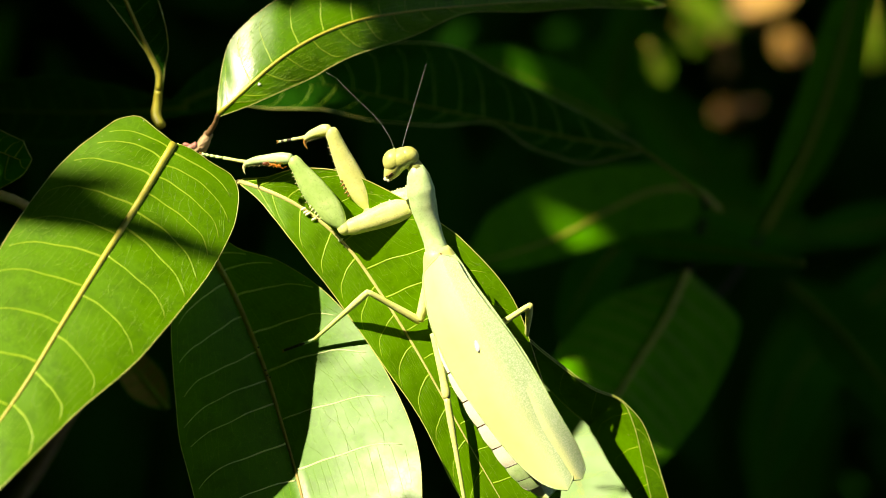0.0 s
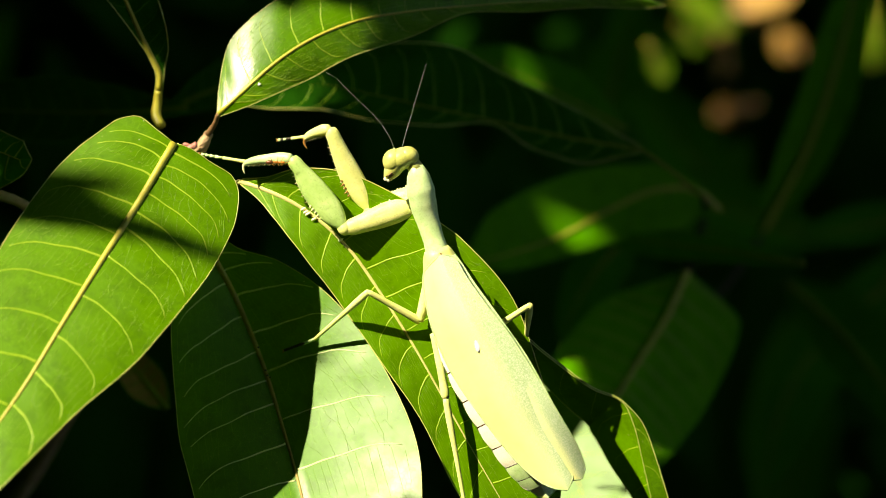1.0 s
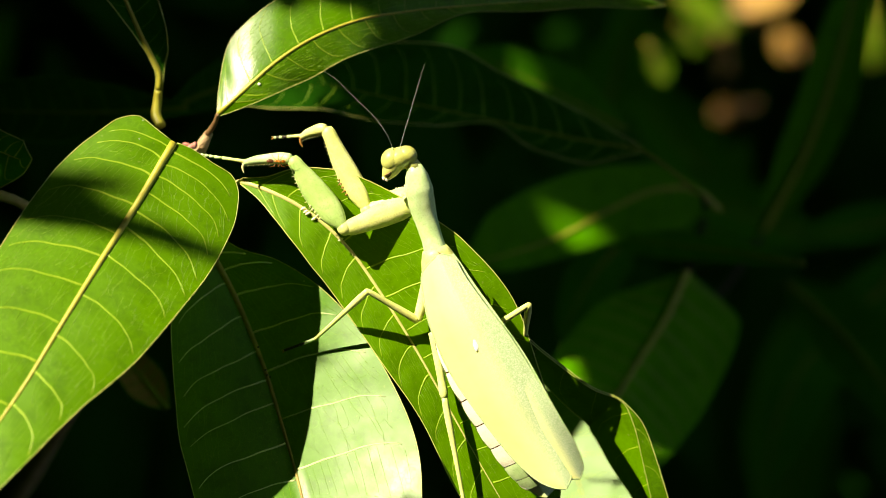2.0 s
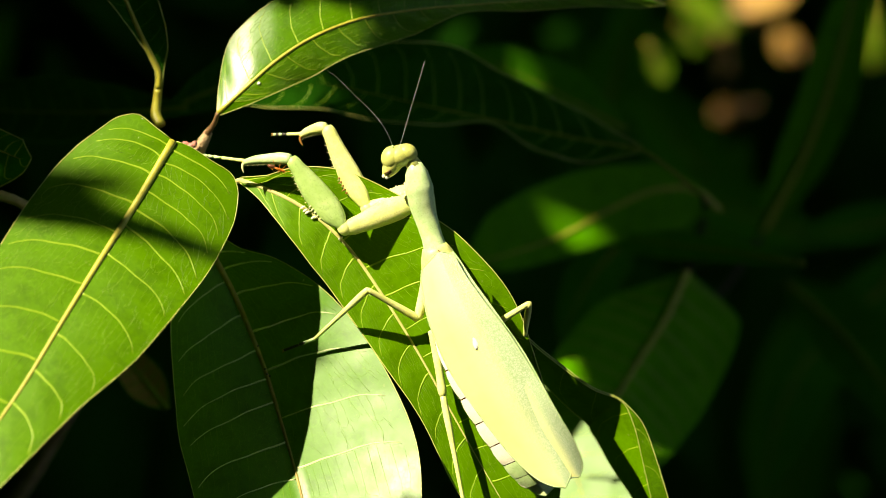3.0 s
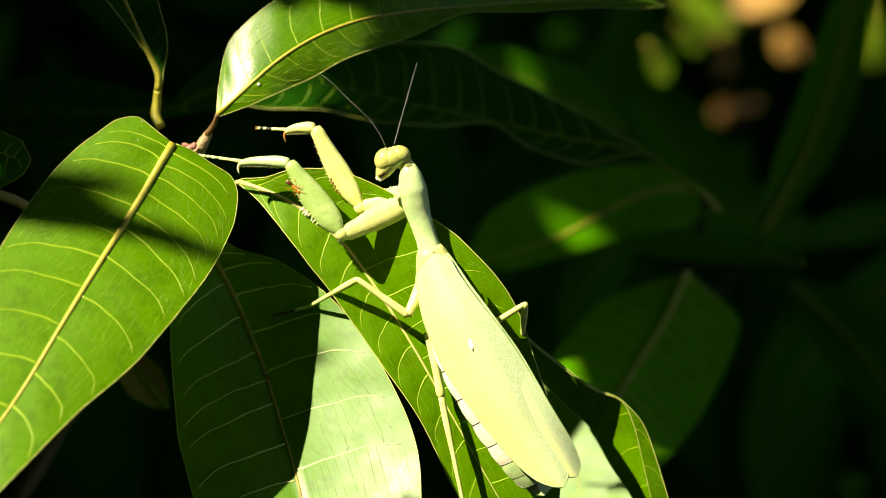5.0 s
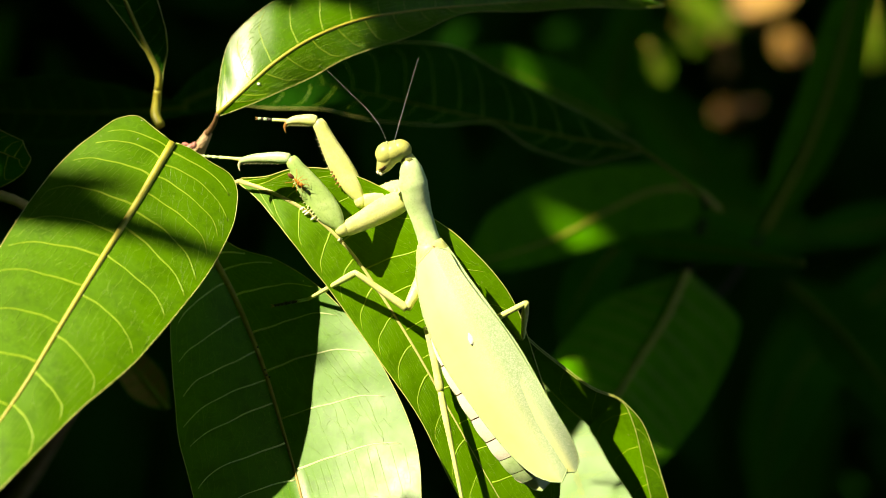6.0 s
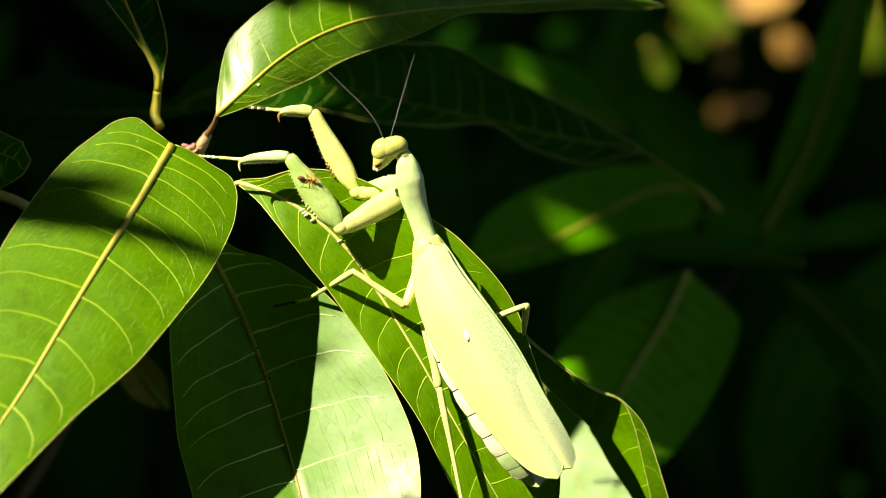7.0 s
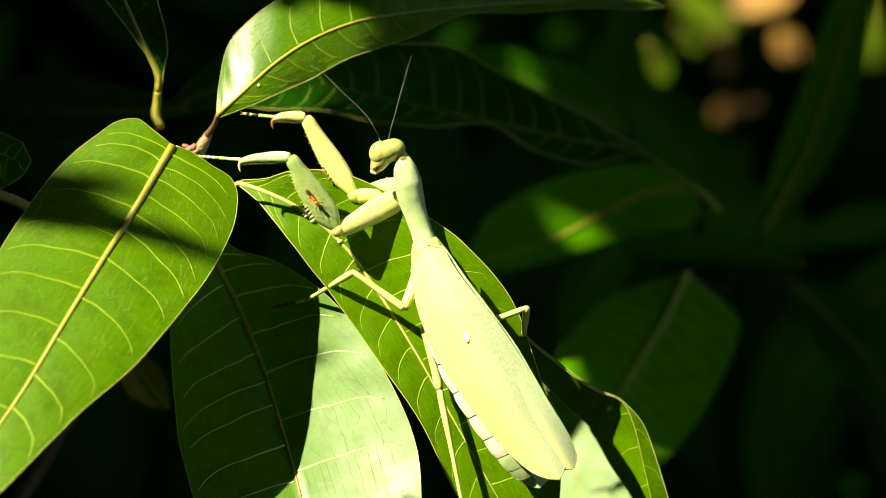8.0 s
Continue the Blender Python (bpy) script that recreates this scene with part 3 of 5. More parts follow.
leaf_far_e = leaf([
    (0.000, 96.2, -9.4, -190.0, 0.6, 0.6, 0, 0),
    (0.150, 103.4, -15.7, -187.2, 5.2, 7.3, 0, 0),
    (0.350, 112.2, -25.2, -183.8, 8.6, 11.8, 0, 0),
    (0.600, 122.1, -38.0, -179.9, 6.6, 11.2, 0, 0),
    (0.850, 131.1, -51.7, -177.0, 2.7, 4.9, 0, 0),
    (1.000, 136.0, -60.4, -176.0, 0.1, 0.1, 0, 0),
], "dim mango leaf deep in the shade", blade_mat=LEAF_DIM, vein_mat=VEIN_SHADE, rib_mat=RIB_SHADE, fine=False, rib=1.0, nveins=10, seed=15, group="leaves behind the sprig")
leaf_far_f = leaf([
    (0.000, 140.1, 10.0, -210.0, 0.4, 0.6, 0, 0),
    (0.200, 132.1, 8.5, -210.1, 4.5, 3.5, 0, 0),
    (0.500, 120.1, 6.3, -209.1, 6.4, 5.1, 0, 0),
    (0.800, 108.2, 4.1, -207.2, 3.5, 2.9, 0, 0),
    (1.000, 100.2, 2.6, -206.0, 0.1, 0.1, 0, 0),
], "dim mango leaf deep in the shade", blade_mat=LEAF_DIM, vein_mat=VEIN_SHADE, rib_mat=RIB_SHADE, fine=False, rib=0.8, nveins=10, seed=16, group="leaves behind the sprig")
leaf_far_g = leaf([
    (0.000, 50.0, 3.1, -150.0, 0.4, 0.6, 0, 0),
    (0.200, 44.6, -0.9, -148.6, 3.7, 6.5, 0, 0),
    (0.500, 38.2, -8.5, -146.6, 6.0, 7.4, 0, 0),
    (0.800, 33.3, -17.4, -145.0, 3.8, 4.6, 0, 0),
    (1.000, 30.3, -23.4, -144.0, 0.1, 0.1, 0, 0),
], "dim mango leaf deep in the shade", blade_mat=LEAF_DIM, vein_mat=VEIN_SHADE, rib_mat=RIB_SHADE, fine=False, rib=0.8, nveins=10, seed=17, group="leaves behind the sprig")
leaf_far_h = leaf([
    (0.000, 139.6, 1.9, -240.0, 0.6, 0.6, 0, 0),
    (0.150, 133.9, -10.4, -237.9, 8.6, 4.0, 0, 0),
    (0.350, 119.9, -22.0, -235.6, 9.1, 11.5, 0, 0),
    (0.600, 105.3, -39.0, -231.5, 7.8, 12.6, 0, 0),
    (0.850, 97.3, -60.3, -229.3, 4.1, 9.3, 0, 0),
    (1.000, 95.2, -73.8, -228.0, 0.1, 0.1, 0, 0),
], "dim mango leaf deep in the shade", blade_mat=LEAF_DIM, vein_mat=VEIN_SHADE, rib_mat=RIB_SHADE, fine=False, rib=1.0, nveins=10, seed=18, group="leaves behind the sprig")
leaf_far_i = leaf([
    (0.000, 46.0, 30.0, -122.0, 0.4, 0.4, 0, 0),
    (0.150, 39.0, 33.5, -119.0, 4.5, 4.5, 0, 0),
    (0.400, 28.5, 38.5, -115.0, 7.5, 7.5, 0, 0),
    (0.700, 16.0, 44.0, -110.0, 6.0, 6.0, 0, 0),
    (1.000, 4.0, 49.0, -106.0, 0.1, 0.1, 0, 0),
], "shaded mango leaf with one small fleck of sun", blade_mat=LEAF_SOFT, vein_mat=VEIN_SHADE, rib_mat=RIB_SHADE, fine=False, rib=0.5, nveins=11, seed=41, group="leaves behind the sprig")
leaf_lit = leaf([
    (0.000, 20.8, -28.0, -76.0, 0.7, 0.7, -16, 16),
    (0.120, 23.5, -33.5, -73.5, 5.6, 5.6, -16, 16),
    (0.300, 27.3, -42.3, -69.5, 11.1, 10.0, -16, 16),
    (0.500, 30.4, -52.1, -65.0, 13.3, 12.2, -16, 16),
    (0.750, 34.1, -66.0, -59.0, 9.9, 9.9, -16, 16),
    (0.900, 36.1, -75.5, -55.0, 4.4, 5.5, -16, 16),
    (1.000, 37.1, -81.8, -52.0, 0.1, 0.1, -16, 16),
], "shaded mango leaf with a patch of full sun below the mantis", blade_mat=LEAF_WAXY, fine=False, rib=0.3, nveins=11, vein_radius=0.15, seed=19, group="leaves behind the sprig")
leaf_glint = leaf([
    (0.000, 72.2, 72.0, -350.0, 0.6, 0.6, 14, -14),
    (0.200, 73.5, 69.5, -351.6, 2.8, 3.1, 14, -14),
    (0.500, 75.4, 65.4, -353.5, 3.7, 5.6, 14, -14),
    (0.800, 77.1, 61.1, -355.0, 2.7, 4.2, 14, -14),
    (1.000, 78.2, 58.2, -356.0, 0.1, 0.1, 14, -14),
], "small sunlit leaf far behind in the shade", blade_mat=LEAF, fine=False, rib=1.0, nveins=8, seed=31, group="sunlit leaves far behind")
leaf_glint_b = leaf([
    (0.000, 119.5, 112.9, -700.0, 0.6, 0.6, 14, -14),
    (0.200, 121.9, 110.7, -701.3, 4.0, 2.6, 14, -14),
    (0.500, 125.0, 107.1, -703.2, 4.7, 5.1, 14, -14),
    (0.800, 128.3, 103.5, -705.0, 3.5, 4.7, 14, -14),
    (1.000, 130.7, 101.2, -706.0, 0.1, 0.1, 14, -14),
], "sunlit leaf of the undergrowth far behind", blade_mat=LEAF, fine=False, rib=1.5, nveins=8, seed=32, group="sunlit leaves far behind")
leaf_glint_d = leaf([
    (0.000, 112.0, 124.0, -650.0, 0.6, 0.6, 14, -14),
    (0.200, 118.0, 121.0, -651.0, 5.0, 5.0, 14, -14),
    (0.500, 127.0, 116.0, -653.0, 8.0, 8.0, 14, -14),
    (0.800, 135.0, 110.0, -655.0, 5.0, 5.0, 14, -14),
    (1.000, 141.0, 106.0, -656.0, 0.1, 0.1, 14, -14),
], "half sunlit leaf of the undergrowth far behind", blade_mat=LEAF, fine=False, rib=1.5, nveins=8, seed=37, group="sunlit leaves far behind")
leaf_glint_c = leaf([
    (0.000, 214.2, 125.8, -700.0, 0.0, 0.0, 14, -14),
    (0.200, 215.1, 119.1, -701.4, 4.8, 4.4, 14, -14),
    (0.500, 215.9, 108.9, -703.1, 6.7, 7.7, 14, -14),
    (0.800, 217.0, 98.7, -704.8, 3.8, 5.2, 14, -14),
    (1.000, 218.2, 92.0, -706.0, 0.1, 0.1, 14, -14),
], "sunlit leaf of the undergrowth far behind", blade_mat=LEAF, fine=False, rib=1.5, nveins=8, seed=33, group="sunlit leaves far behind")



def shade_leaf(shadow, widths, far, label, seed):
    """A leaf added out of view, so that its shadow falls along the given places of the sprig's frame."""
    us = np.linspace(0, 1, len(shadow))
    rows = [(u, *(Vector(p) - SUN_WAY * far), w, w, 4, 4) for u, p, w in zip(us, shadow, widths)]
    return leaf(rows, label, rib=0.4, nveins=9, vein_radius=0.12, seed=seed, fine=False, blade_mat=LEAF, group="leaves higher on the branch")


shade_leaf([(-104.0, 13.0, 16.0), (-93.0, 11.5, 16.0), (-83.4, 9.8, 17.0), (-73.5, 7.8, 17.0), (-63.7, 4.6, 16.0), (-53.9, 1.2, 14.0), (-45.0, -1.6, 13.0), (-37.0, -4.0, 12.0)], (0.3, 4.6, 5.6, 5.4, 4.0, 3.0, 2.4, 0.2), 420, "narrow unseen mango leaf added higher up to cast shade", 21)

# added leaves that deepen the front leaf's shade and cover far leaves
shade_leaf([(-112.0, 16.0, 16.0), (-98.0, 15.5, 16.0), (-84.0, 14.8, 16.0), (-73.0, 13.6, 15.5), (-63.0, 12.4, 14.5), (-55.0, 11.5, 13.0)], (0.3, 5.5, 6.0, 5.0, 3.2, 0.2), 640, "unseen mango leaf added high up to cast shade", 23)
shade_leaf([(52.0, 27.0, -124.0), (44.0, 31.0, -121.0), (36.0, 35.0, -118.0), (30.0, 38.0, -116.0), (25.0, 40.3, -114.0)], (0.3, 7.0, 9.0, 8.0, 0.4), 240, "unseen mango leaf added higher up to cast shade", 24)
shade_leaf([(17.5, 43.5, -111.0), (13.0, 45.5, -109.0), (6.0, 48.5, -107.0), (-2.0, 52.0, -105.0), (-10.0, 55.0, -103.0)], (0.4, 8.0, 9.0, 7.0, 0.3), 240, "unseen mango leaf added higher up to cast shade", 25)
shade_leaf([(-18.0, 36.0, -52.0), (-6.0, 34.0, -54.0), (6.0, 32.0, -58.0), (18.0, 30.0, -62.0), (30.0, 27.0, -66.0), (40.0, 24.0, -69.0), (50.0, 21.0, -72.0)], (0.4, 9.0, 14.0, 16.0, 14.0, 9.0, 0.2), 260, "unseen broad mango leaf added higher up to cast shade", 22)



def leaf_behind(x, y, z, turn, long, wide, seed, mat=None, label="dim mango leaf far back in the shade"):
    """A blurred leaf far behind, hanging at the given turn from straight up."""
    a = radians(turn)
    shape = ((0, -0.5, 0.03), (0.15, -0.35, 0.6), (0.4, -0.1, 1.0), (0.7, 0.2, 0.8), (0.9, 0.4, 0.35), (1, 0.5, 0.02))
    rows = [(u, x + f * long * math.sin(a), y + f * long * math.cos(a), z + 0.12 * f * long, w * wide / 2, w * wide / 2, 12, 8) for u, f, w in shape]
    return leaf(rows, label, blade_mat=mat or LEAF_SOFT, vein_mat=VEIN_SHADE, rib_mat=RIB_SHADE, fine=False, rib=0.9, nveins=8, vein_radius=0.2, seed=seed, group="leaves far back in the shade")


for i, place in enumerate(((58.0, 62.0, -300.0, 14, 62, 15), (88.0, 44.0, -420.0, -40, 70, 26), (112.0, 20.0, -480.0, 25, 56, 26), (104.0, 14.0, -360.0, -70, 70, 22), (76.0, 78.0, -520.0, 60, 60, 26),
                           (128.0, -62.0, -420.0, 6, 78, 24), (150.0, -96.0, -520.0, 15, 90, 30), (168.0, -20.0, -440.0, 40, 80, 22), (-176.0, 60.0, -420.0, 20, 70, 18), (-66.0, 88.0, -460.0, -25, 60, 16))):
    leaf_behind(*place, 60 + i)

leaf_behind(-68.0, -28.0, -60.0, -38, 20, 9, 81, DRY, "small brownish leaf in the shade behind the sprig")

# ---- twig ----
def twig(name, points, radii, label, mat=None):
    base = points[0]
    ob = thing(name, TWIG @ mm(*base), label, "twig")
    path = smooth_path([tuple(np.array(p) - np.array(base)) for p in points], 24)
    rad = [float(np.interp(i / 23, np.linspace(0, 1, len(radii)), radii)) * (1 + 0.06 * math.sin(i * 2.3)) for i in range(24)]
    part("stem", tube(bmesh.new(), path, rad, 12), mat or BARK, ob)
    return ob


node_twig = twig("twig", [(-47.2, 23.6, -11.0), (-48.2, 21.8, -11.0), (-49.7, 19.4, -12.0), (-53.5, 15.1, -16.0), (-63.0, 2.5, -34.0), (-74.0, -19.0, -60.0), (-96.0, -50.0, -95.0), (-120.0, -84.0, -120.0)], [0.8, 1.15, 1.5, 1.6, 1.7, 2.0, 2.2], "tan woody twig that carries the leaves")
bm = bmesh.new()
for centre, size, turn in (((-50.8, 20.4, -9.0), (1.3, 0.7, 0.7), 25), ((-51.6, 20.9, -9.0), (0.9, 0.5, 0.5), 160), ((-50.0, 20.8, -9.0), (0.8, 0.6, 0.6), 70)):
    ball(bm, tuple(np.array(centre) - np.array((-47.2, 23.6, -11.0))), size, (0, 0, turn), 10)
part("bud", bm, BUD, node_twig, "small reddish bud scales")
side_twig = twig("twig", [(-97.5, 12.3, -16.0), (-90.6, 10.9, -16.0), (-86.2, 9.2, -17.0), (-81.2, 4.8, -22.0), (-74.9, -9.5, -34.0)], [1.2, 1.1, 1.0, 1.1, 1.3], "short tan twig beside the leaf")
back_branch = twig("branch", [(60.2, 12.7, -82.0), (66.3, 9.9, -126.0), (64.4, 1.6, -130.0), (60.0, -11.4, -132.0), (47.1, -37.4, -132.0), (39.8, -74.9, -132.0)], [0.4, 0.7, 0.9, 1.3, 1.6, 2.0], "thin branch that carries leaves, its bark darkened for shade", BARK_SHADE)
fork_branch = twig("branch", [(87.0, 4.8, -170.0), (83.7, 0.2, -166.0), (75.3, -8.8, -150.0), (65.3, -17.2, -134.0)], [0.6, 0.8, 0.9, 1.0], "short side branch, its bark darkened for shade", BARK_SHADE)


# ---- mantis ----
ORIGIN = (2.0, -1.2, 10.0)
mantis = thing("mantis", TWIG @ mm(*ORIGIN), "pale green praying mantis with folded wings, standing on a leaf", "mantis")


def limb(name, length, stations, mat, label="", parent=None):
    """A limb piece along x from its joint: stations of (share of the length, half-width, half-depth, offset to the inner side)."""
    bm = bmesh.new()
    n = 18
    s = np.array(stations, float)
    rings = []
    for i in range(n + 1):
        f = i / n
        ry, rz, off = (float(spline(f, s[:, 0], s[:, c])) for c in (1, 2, 3))
        rings.append([bm.verts.new((f * length, off + ry * math.cos(a), rz * math.sin(a))) for a in (2 * math.pi * k / 14 for k in range(14))])
    for a, b in zip(rings, rings[1:]):
        for k in range(14):
            bm.faces.new((a[k], b[k], b[(k + 1) % 14], a[(k + 1) % 14]))
    for ring, x in ((rings[0], -0.3), (rings[-1], length + 0.3)):
        tip = bm.verts.new((x, sum(v.co.y for v in ring) / 14, 0))
        for k in range(14):
            bm.faces.new((ring[k], ring[(k + 1) % 14], tip))
    bmesh.ops.recalc_face_normals(bm, faces=bm.faces)
    return part(name, bm, mat, parent or mantis, label)


def spines(owner, length, start, end, count, edge, size, mat, lean=0.3, depth=0.0):
    """A row of cone spines on the inner side of a limb."""
    bm = bmesh.new()
    for i in range(count):
        f = start + (end - start) * i / (count - 1)
        h = size * (1.0 if i % 2 else 0.62)
        y = edge(f) - 0.12
        tube(bm, [(f * length, y, depth), (f * length + lean * h * 0.5, y + h * 0.6, depth + 0.05), (f * length + lean * h, y + h, depth + 0.1)], [0.17 * size + 0.06, 0.1 * size + 0.03, 0.015], 6)
    return part("spine_row", bm, mat, owner)


def foot(owner, length, bands, mat):
    """A jointed tarsus of thin pieces along x, with dark bands, and two claws."""
    cuts = (0.0, 0.5, 0.68, 0.8, 0.9, 1.0)
    for i, (a, b) in enumerate(zip(cuts, cuts[1:])):
        bm = tube(bmesh.new(), [(a * length, 0, 0), ((a * 0.5 + b * 0.5) * length, 0, 0.05), (b * length - 0.05, 0, 0)], [0.30, 0.26, 0.36], 8)
        part("tarsus_joint", bm, TOE_DARK if i in bands else mat, owner)
    bm = bmesh.new()
    for s in (-1, 1):
        tube(bm, [(length, 0, 0), (length + 0.5, 0.25 * s, 0.15), (length + 0.8, 0.3 * s, -0.2)], [0.12, 0.09, 0.02], 6)
    part("foot_claw", bm, CLAW, owner)


# fore legs
def fore_leg(lengths, green, tips, dark_bands, slim=1.0):
    coxa = limb("fore_coxa", lengths[0], [(0, 2.0, 1.5, -0.2), (0.2, 2.35, 1.55, -0.3), (0.5, 2.3, 1.45, -0.15), (0.78, 1.8, 1.25, 0.05), (0.92, 1.6, 1.15, 0.1), (1, 1.2, 1.0, 0)], SKIN_YELLOW, "yellow-green toothed coxa")
    bm = bmesh.new()
    for i in range(8):
        x, h = lengths[0] * (0.02 + 0.06 * i), 0.42 - 0.035 * i + 0.12 * (i % 3)
        tube(bm, [(x, -2.1, 0.2), (x + 0.05, -2.3 - 0.4 * h, 0.3), (x + 0.1, -2.4 - h, 0.35)], [0.38, 0.24, 0.08], 6)
    part("tooth_row", bm, SPINE, coxa)
    femur = limb("fore_femur", lengths[1], [(0, 0.95, 0.9, 0), (0.05, 1.15, 1.05, 0), (0.13, 1.9 * slim, 1.15, 0.05), (0.28, 2.6 * slim, 1.15, 0.15), (0.5, 2.55 * slim, 1.1, 0.15), (0.75, 1.95 * slim, 1.0, 0.05), (0.9, 1.4, 0.95, -0.1), (0.96, 1.35, 0.95, -0.1), (1, 1.05, 0.85, -0.1)], green, "broad flattened grasping femur")
    part("trochanter", ball(bmesh.new(), (0.1, 0, 0), (1.5, 1.4, 1.25), (0, 0, 0), 14), SKIN_YELLOW, femur)
    spines(femur, lengths[1], 0.30, 0.86, 15, lambda f: float(np.interp(f, [0.3, 0.5, 0.75, 0.92], [2.7 * slim, 2.65 * slim, 1.95 * slim, 1.3])), 0.6, SPINE)
    spines(femur, lengths[1], 0.26, 0.44, 5, lambda f: 2.55 * slim, 0.95, tips, -0.1, 0.5)
    tibia = limb("fore_tibia", lengths[2], [(0, 1.0, 0.9, 0), (0.15, 1.15, 1.0, -0.15), (0.5, 0.95, 0.85, -0.25), (0.85, 0.75, 0.7, 0), (1, 0.55, 0.5, 0.3)], SKIN_YELLOW if green is SKIN_YELLOW else SKIN, "short spined tibia")
    spines(tibia, lengths[2], 0.15, 0.95, 15, lambda f: float(np.interp(f, [0, 0.5, 1], [0.9, 0.7, 0.75])), 0.55, SPINE, 0.9)
    L = lengths[2]
    part("hook", tube(bmesh.new(), smooth_path([(L - 0.4, 0.2, 0), (L + 0.3, 0.9, 0), (L + 0.35, 1.7, 0), (L + 0.1, 2.4, 0)], 10), [0.5 - 0.05 * i for i in range(10)], 8), tips, tibia, "curved end hook")
    tarsus = limb("fore_tarsus", lengths[3] * 0.5, [(0, 0.4, 0.38, 0), (0.5, 0.32, 0.32, 0), (1, 0.34, 0.34, 0)], SKIN_YELLOW)
    foot(tarsus, lengths[3], dark_bands, SKIN)
    return coxa, femur, tibia, tarsus


fore_coxa_l, fore_femur_l, fore_tibia_l, fore_tarsus_l = fore_leg((14.87, 17.17, 10.35, 8.97), SKIN_GREEN, SPINE, ())
fore_coxa_r, fore_femur_r, fore_tibia_r, fore_tarsus_r = fore_leg((9.76, 18.02, 5.99, 6.02), SKIN_YELLOW, CLAW, (1, 3), 0.86)

# walking legs
WALK_FEMUR = [(0, 0.82, 0.78, 0), (0.3, 0.74, 0.7, 0), (0.7, 0.58, 0.56, 0), (0.93, 0.55, 0.54, 0), (1, 0.48, 0.46, 0)]
WALK_TIBIA = [(0, 0.6, 0.6, 0), (0.05, 0.66, 0.64, 0), (0.5, 0.48, 0.45, 0), (1, 0.34, 0.34, 0)]
mid_coxa_l = limb("mid_coxa", 7.86, [(0, 1.5, 1.4, 0), (0.5, 1.15, 1.1, 0), (1, 0.85, 0.8, 0)], SKIN_YELLOW)
mid_femur_l = limb("mid_femur", 12.04, WALK_FEMUR, SKIN_YELLOW)
mid_tibia_l = limb("mid_tibia", 17.80, WALK_TIBIA, SKIN_YELLOW)
mid_tarsus_l = limb("mid_tarsus", 6.90 * 0.5, [(0, 0.34, 0.32, 0), (1, 0.3, 0.3, 0)], SKIN)
foot(mid_tarsus_l, 6.90, (0, 1, 2, 3, 4), SKIN)
mid_femur_r = limb("mid_femur", 13.11, WALK_FEMUR, SKIN_YELLOW)
mid_tibia_r = limb("mid_tibia", 16.03, WALK_TIBIA, SKIN_YELLOW)
hind_femur_l = limb("hind_femur", 12.91, [(0, 1.05, 1, 0), (0.3, 0.92, 0.85, 0), (0.75, 0.8, 0.75, 0), (0.94, 0.86, 0.8, 0), (1, 0.7, 0.66, 0)], SKIN_YELLOW)
hind_tibia_l = limb("hind_tibia", 23.18, WALK_TIBIA, SKIN_YELLOW)

# thorax
spine_line = [(-7.1, 17.2, 0.8), (-6.6, 14.6, 0.8), (-6.1, 11.7, 0.4), (-5.4, 8.4, -0.4), (-4.4, 5.1, -0.8), (-3.5, 2.2, -0.8), (-2.7, -0.7, -0.5)]
path = smooth_path(spine_line, 30)
half = [float(np.interp(i / 29, [0, 0.08, 0.3, 0.42, 0.6, 0.8, 1], [1.3, 1.95, 2.7, 2.55, 2.1, 1.98, 2.3])) * (1 - 0.05 * math.exp(-((i - 10.5) / 0.9) ** 2)) for i in range(30)]
part("pronotum", tube(bmesh.new(), path, half, 18, 0.75), SKIN, mantis, "long pale green shield behind the head")
rim = [Vector(p) for p in path]
for side in (-1, 1):
    pts = []
    for i in range(3, 29):
        along = (rim[i + 1] - rim[i - 1]).normalized()
        pts.append(rim[i] + along.cross(Vector((0, 0, 1))).normalized() * side * (half[i] - 0.05))
    part("pronotum_edge", tube(bmesh.new(), pts, [0.13 + 0.03 * (i % 2) for i in range(len(pts))], 8), SKIN, mantis, "pale beaded side edge")
part("thorax", tube(bmesh.new(), smooth_path([(-3.3, 1.3, -1.0), (-1.9, -3.1, -1.5), (0.3, -9.7, -2.0), (3.1, -17.3, -2.5)], 14), [2.4, 2.9, 3.3, 3.6, 3.9, 4.2, 4.4, 4.6, 4.8, 4.9, 5.0, 5.0, 4.8, 4.2], 16, 0.8), SKIN_YELLOW, mantis)

# head
bm = ball(bmesh.new(), (-10.2, 18.5, 0.6), (3.4, 2.2, 2.3), (0, 0, 22), 20)
tube(bm, smooth_path([(-10.7, 18.7, 0.6), (-11.4, 17.0, 0.4), (-12.3, 15.5, 0), (-12.8, 14.7, -0.4)], 9), [2.2, 2.2, 2.0, 1.8, 1.6, 1.35, 1.1, 0.9, 0.6], 14)
tube(bm, [(-8.7, 18.3, 0.2), (-7.7, 17.5, 0.2), (-6.8, 16.3, 0.6)], [1.5, 1.45, 1.5], 12)
skull = part("head", bm, SKIN_OLIVE, mantis, "yellow-green triangular head")
part("eye", ball(bmesh.new(), (-11.5, 18.3, 0.9), (2.1, 2.3, 2.0), (0, 0, -25), 18), SKIN_OLIVE, skull)
part("eye", ball(bmesh.new(), (-8.6, 19.2, 0.8), (2.1, 1.8, 2.0), (0, 0, -20), 18), SKIN_OLIVE, skull)
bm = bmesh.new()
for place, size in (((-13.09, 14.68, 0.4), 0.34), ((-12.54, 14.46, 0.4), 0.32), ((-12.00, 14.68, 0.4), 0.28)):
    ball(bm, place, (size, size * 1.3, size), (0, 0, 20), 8)
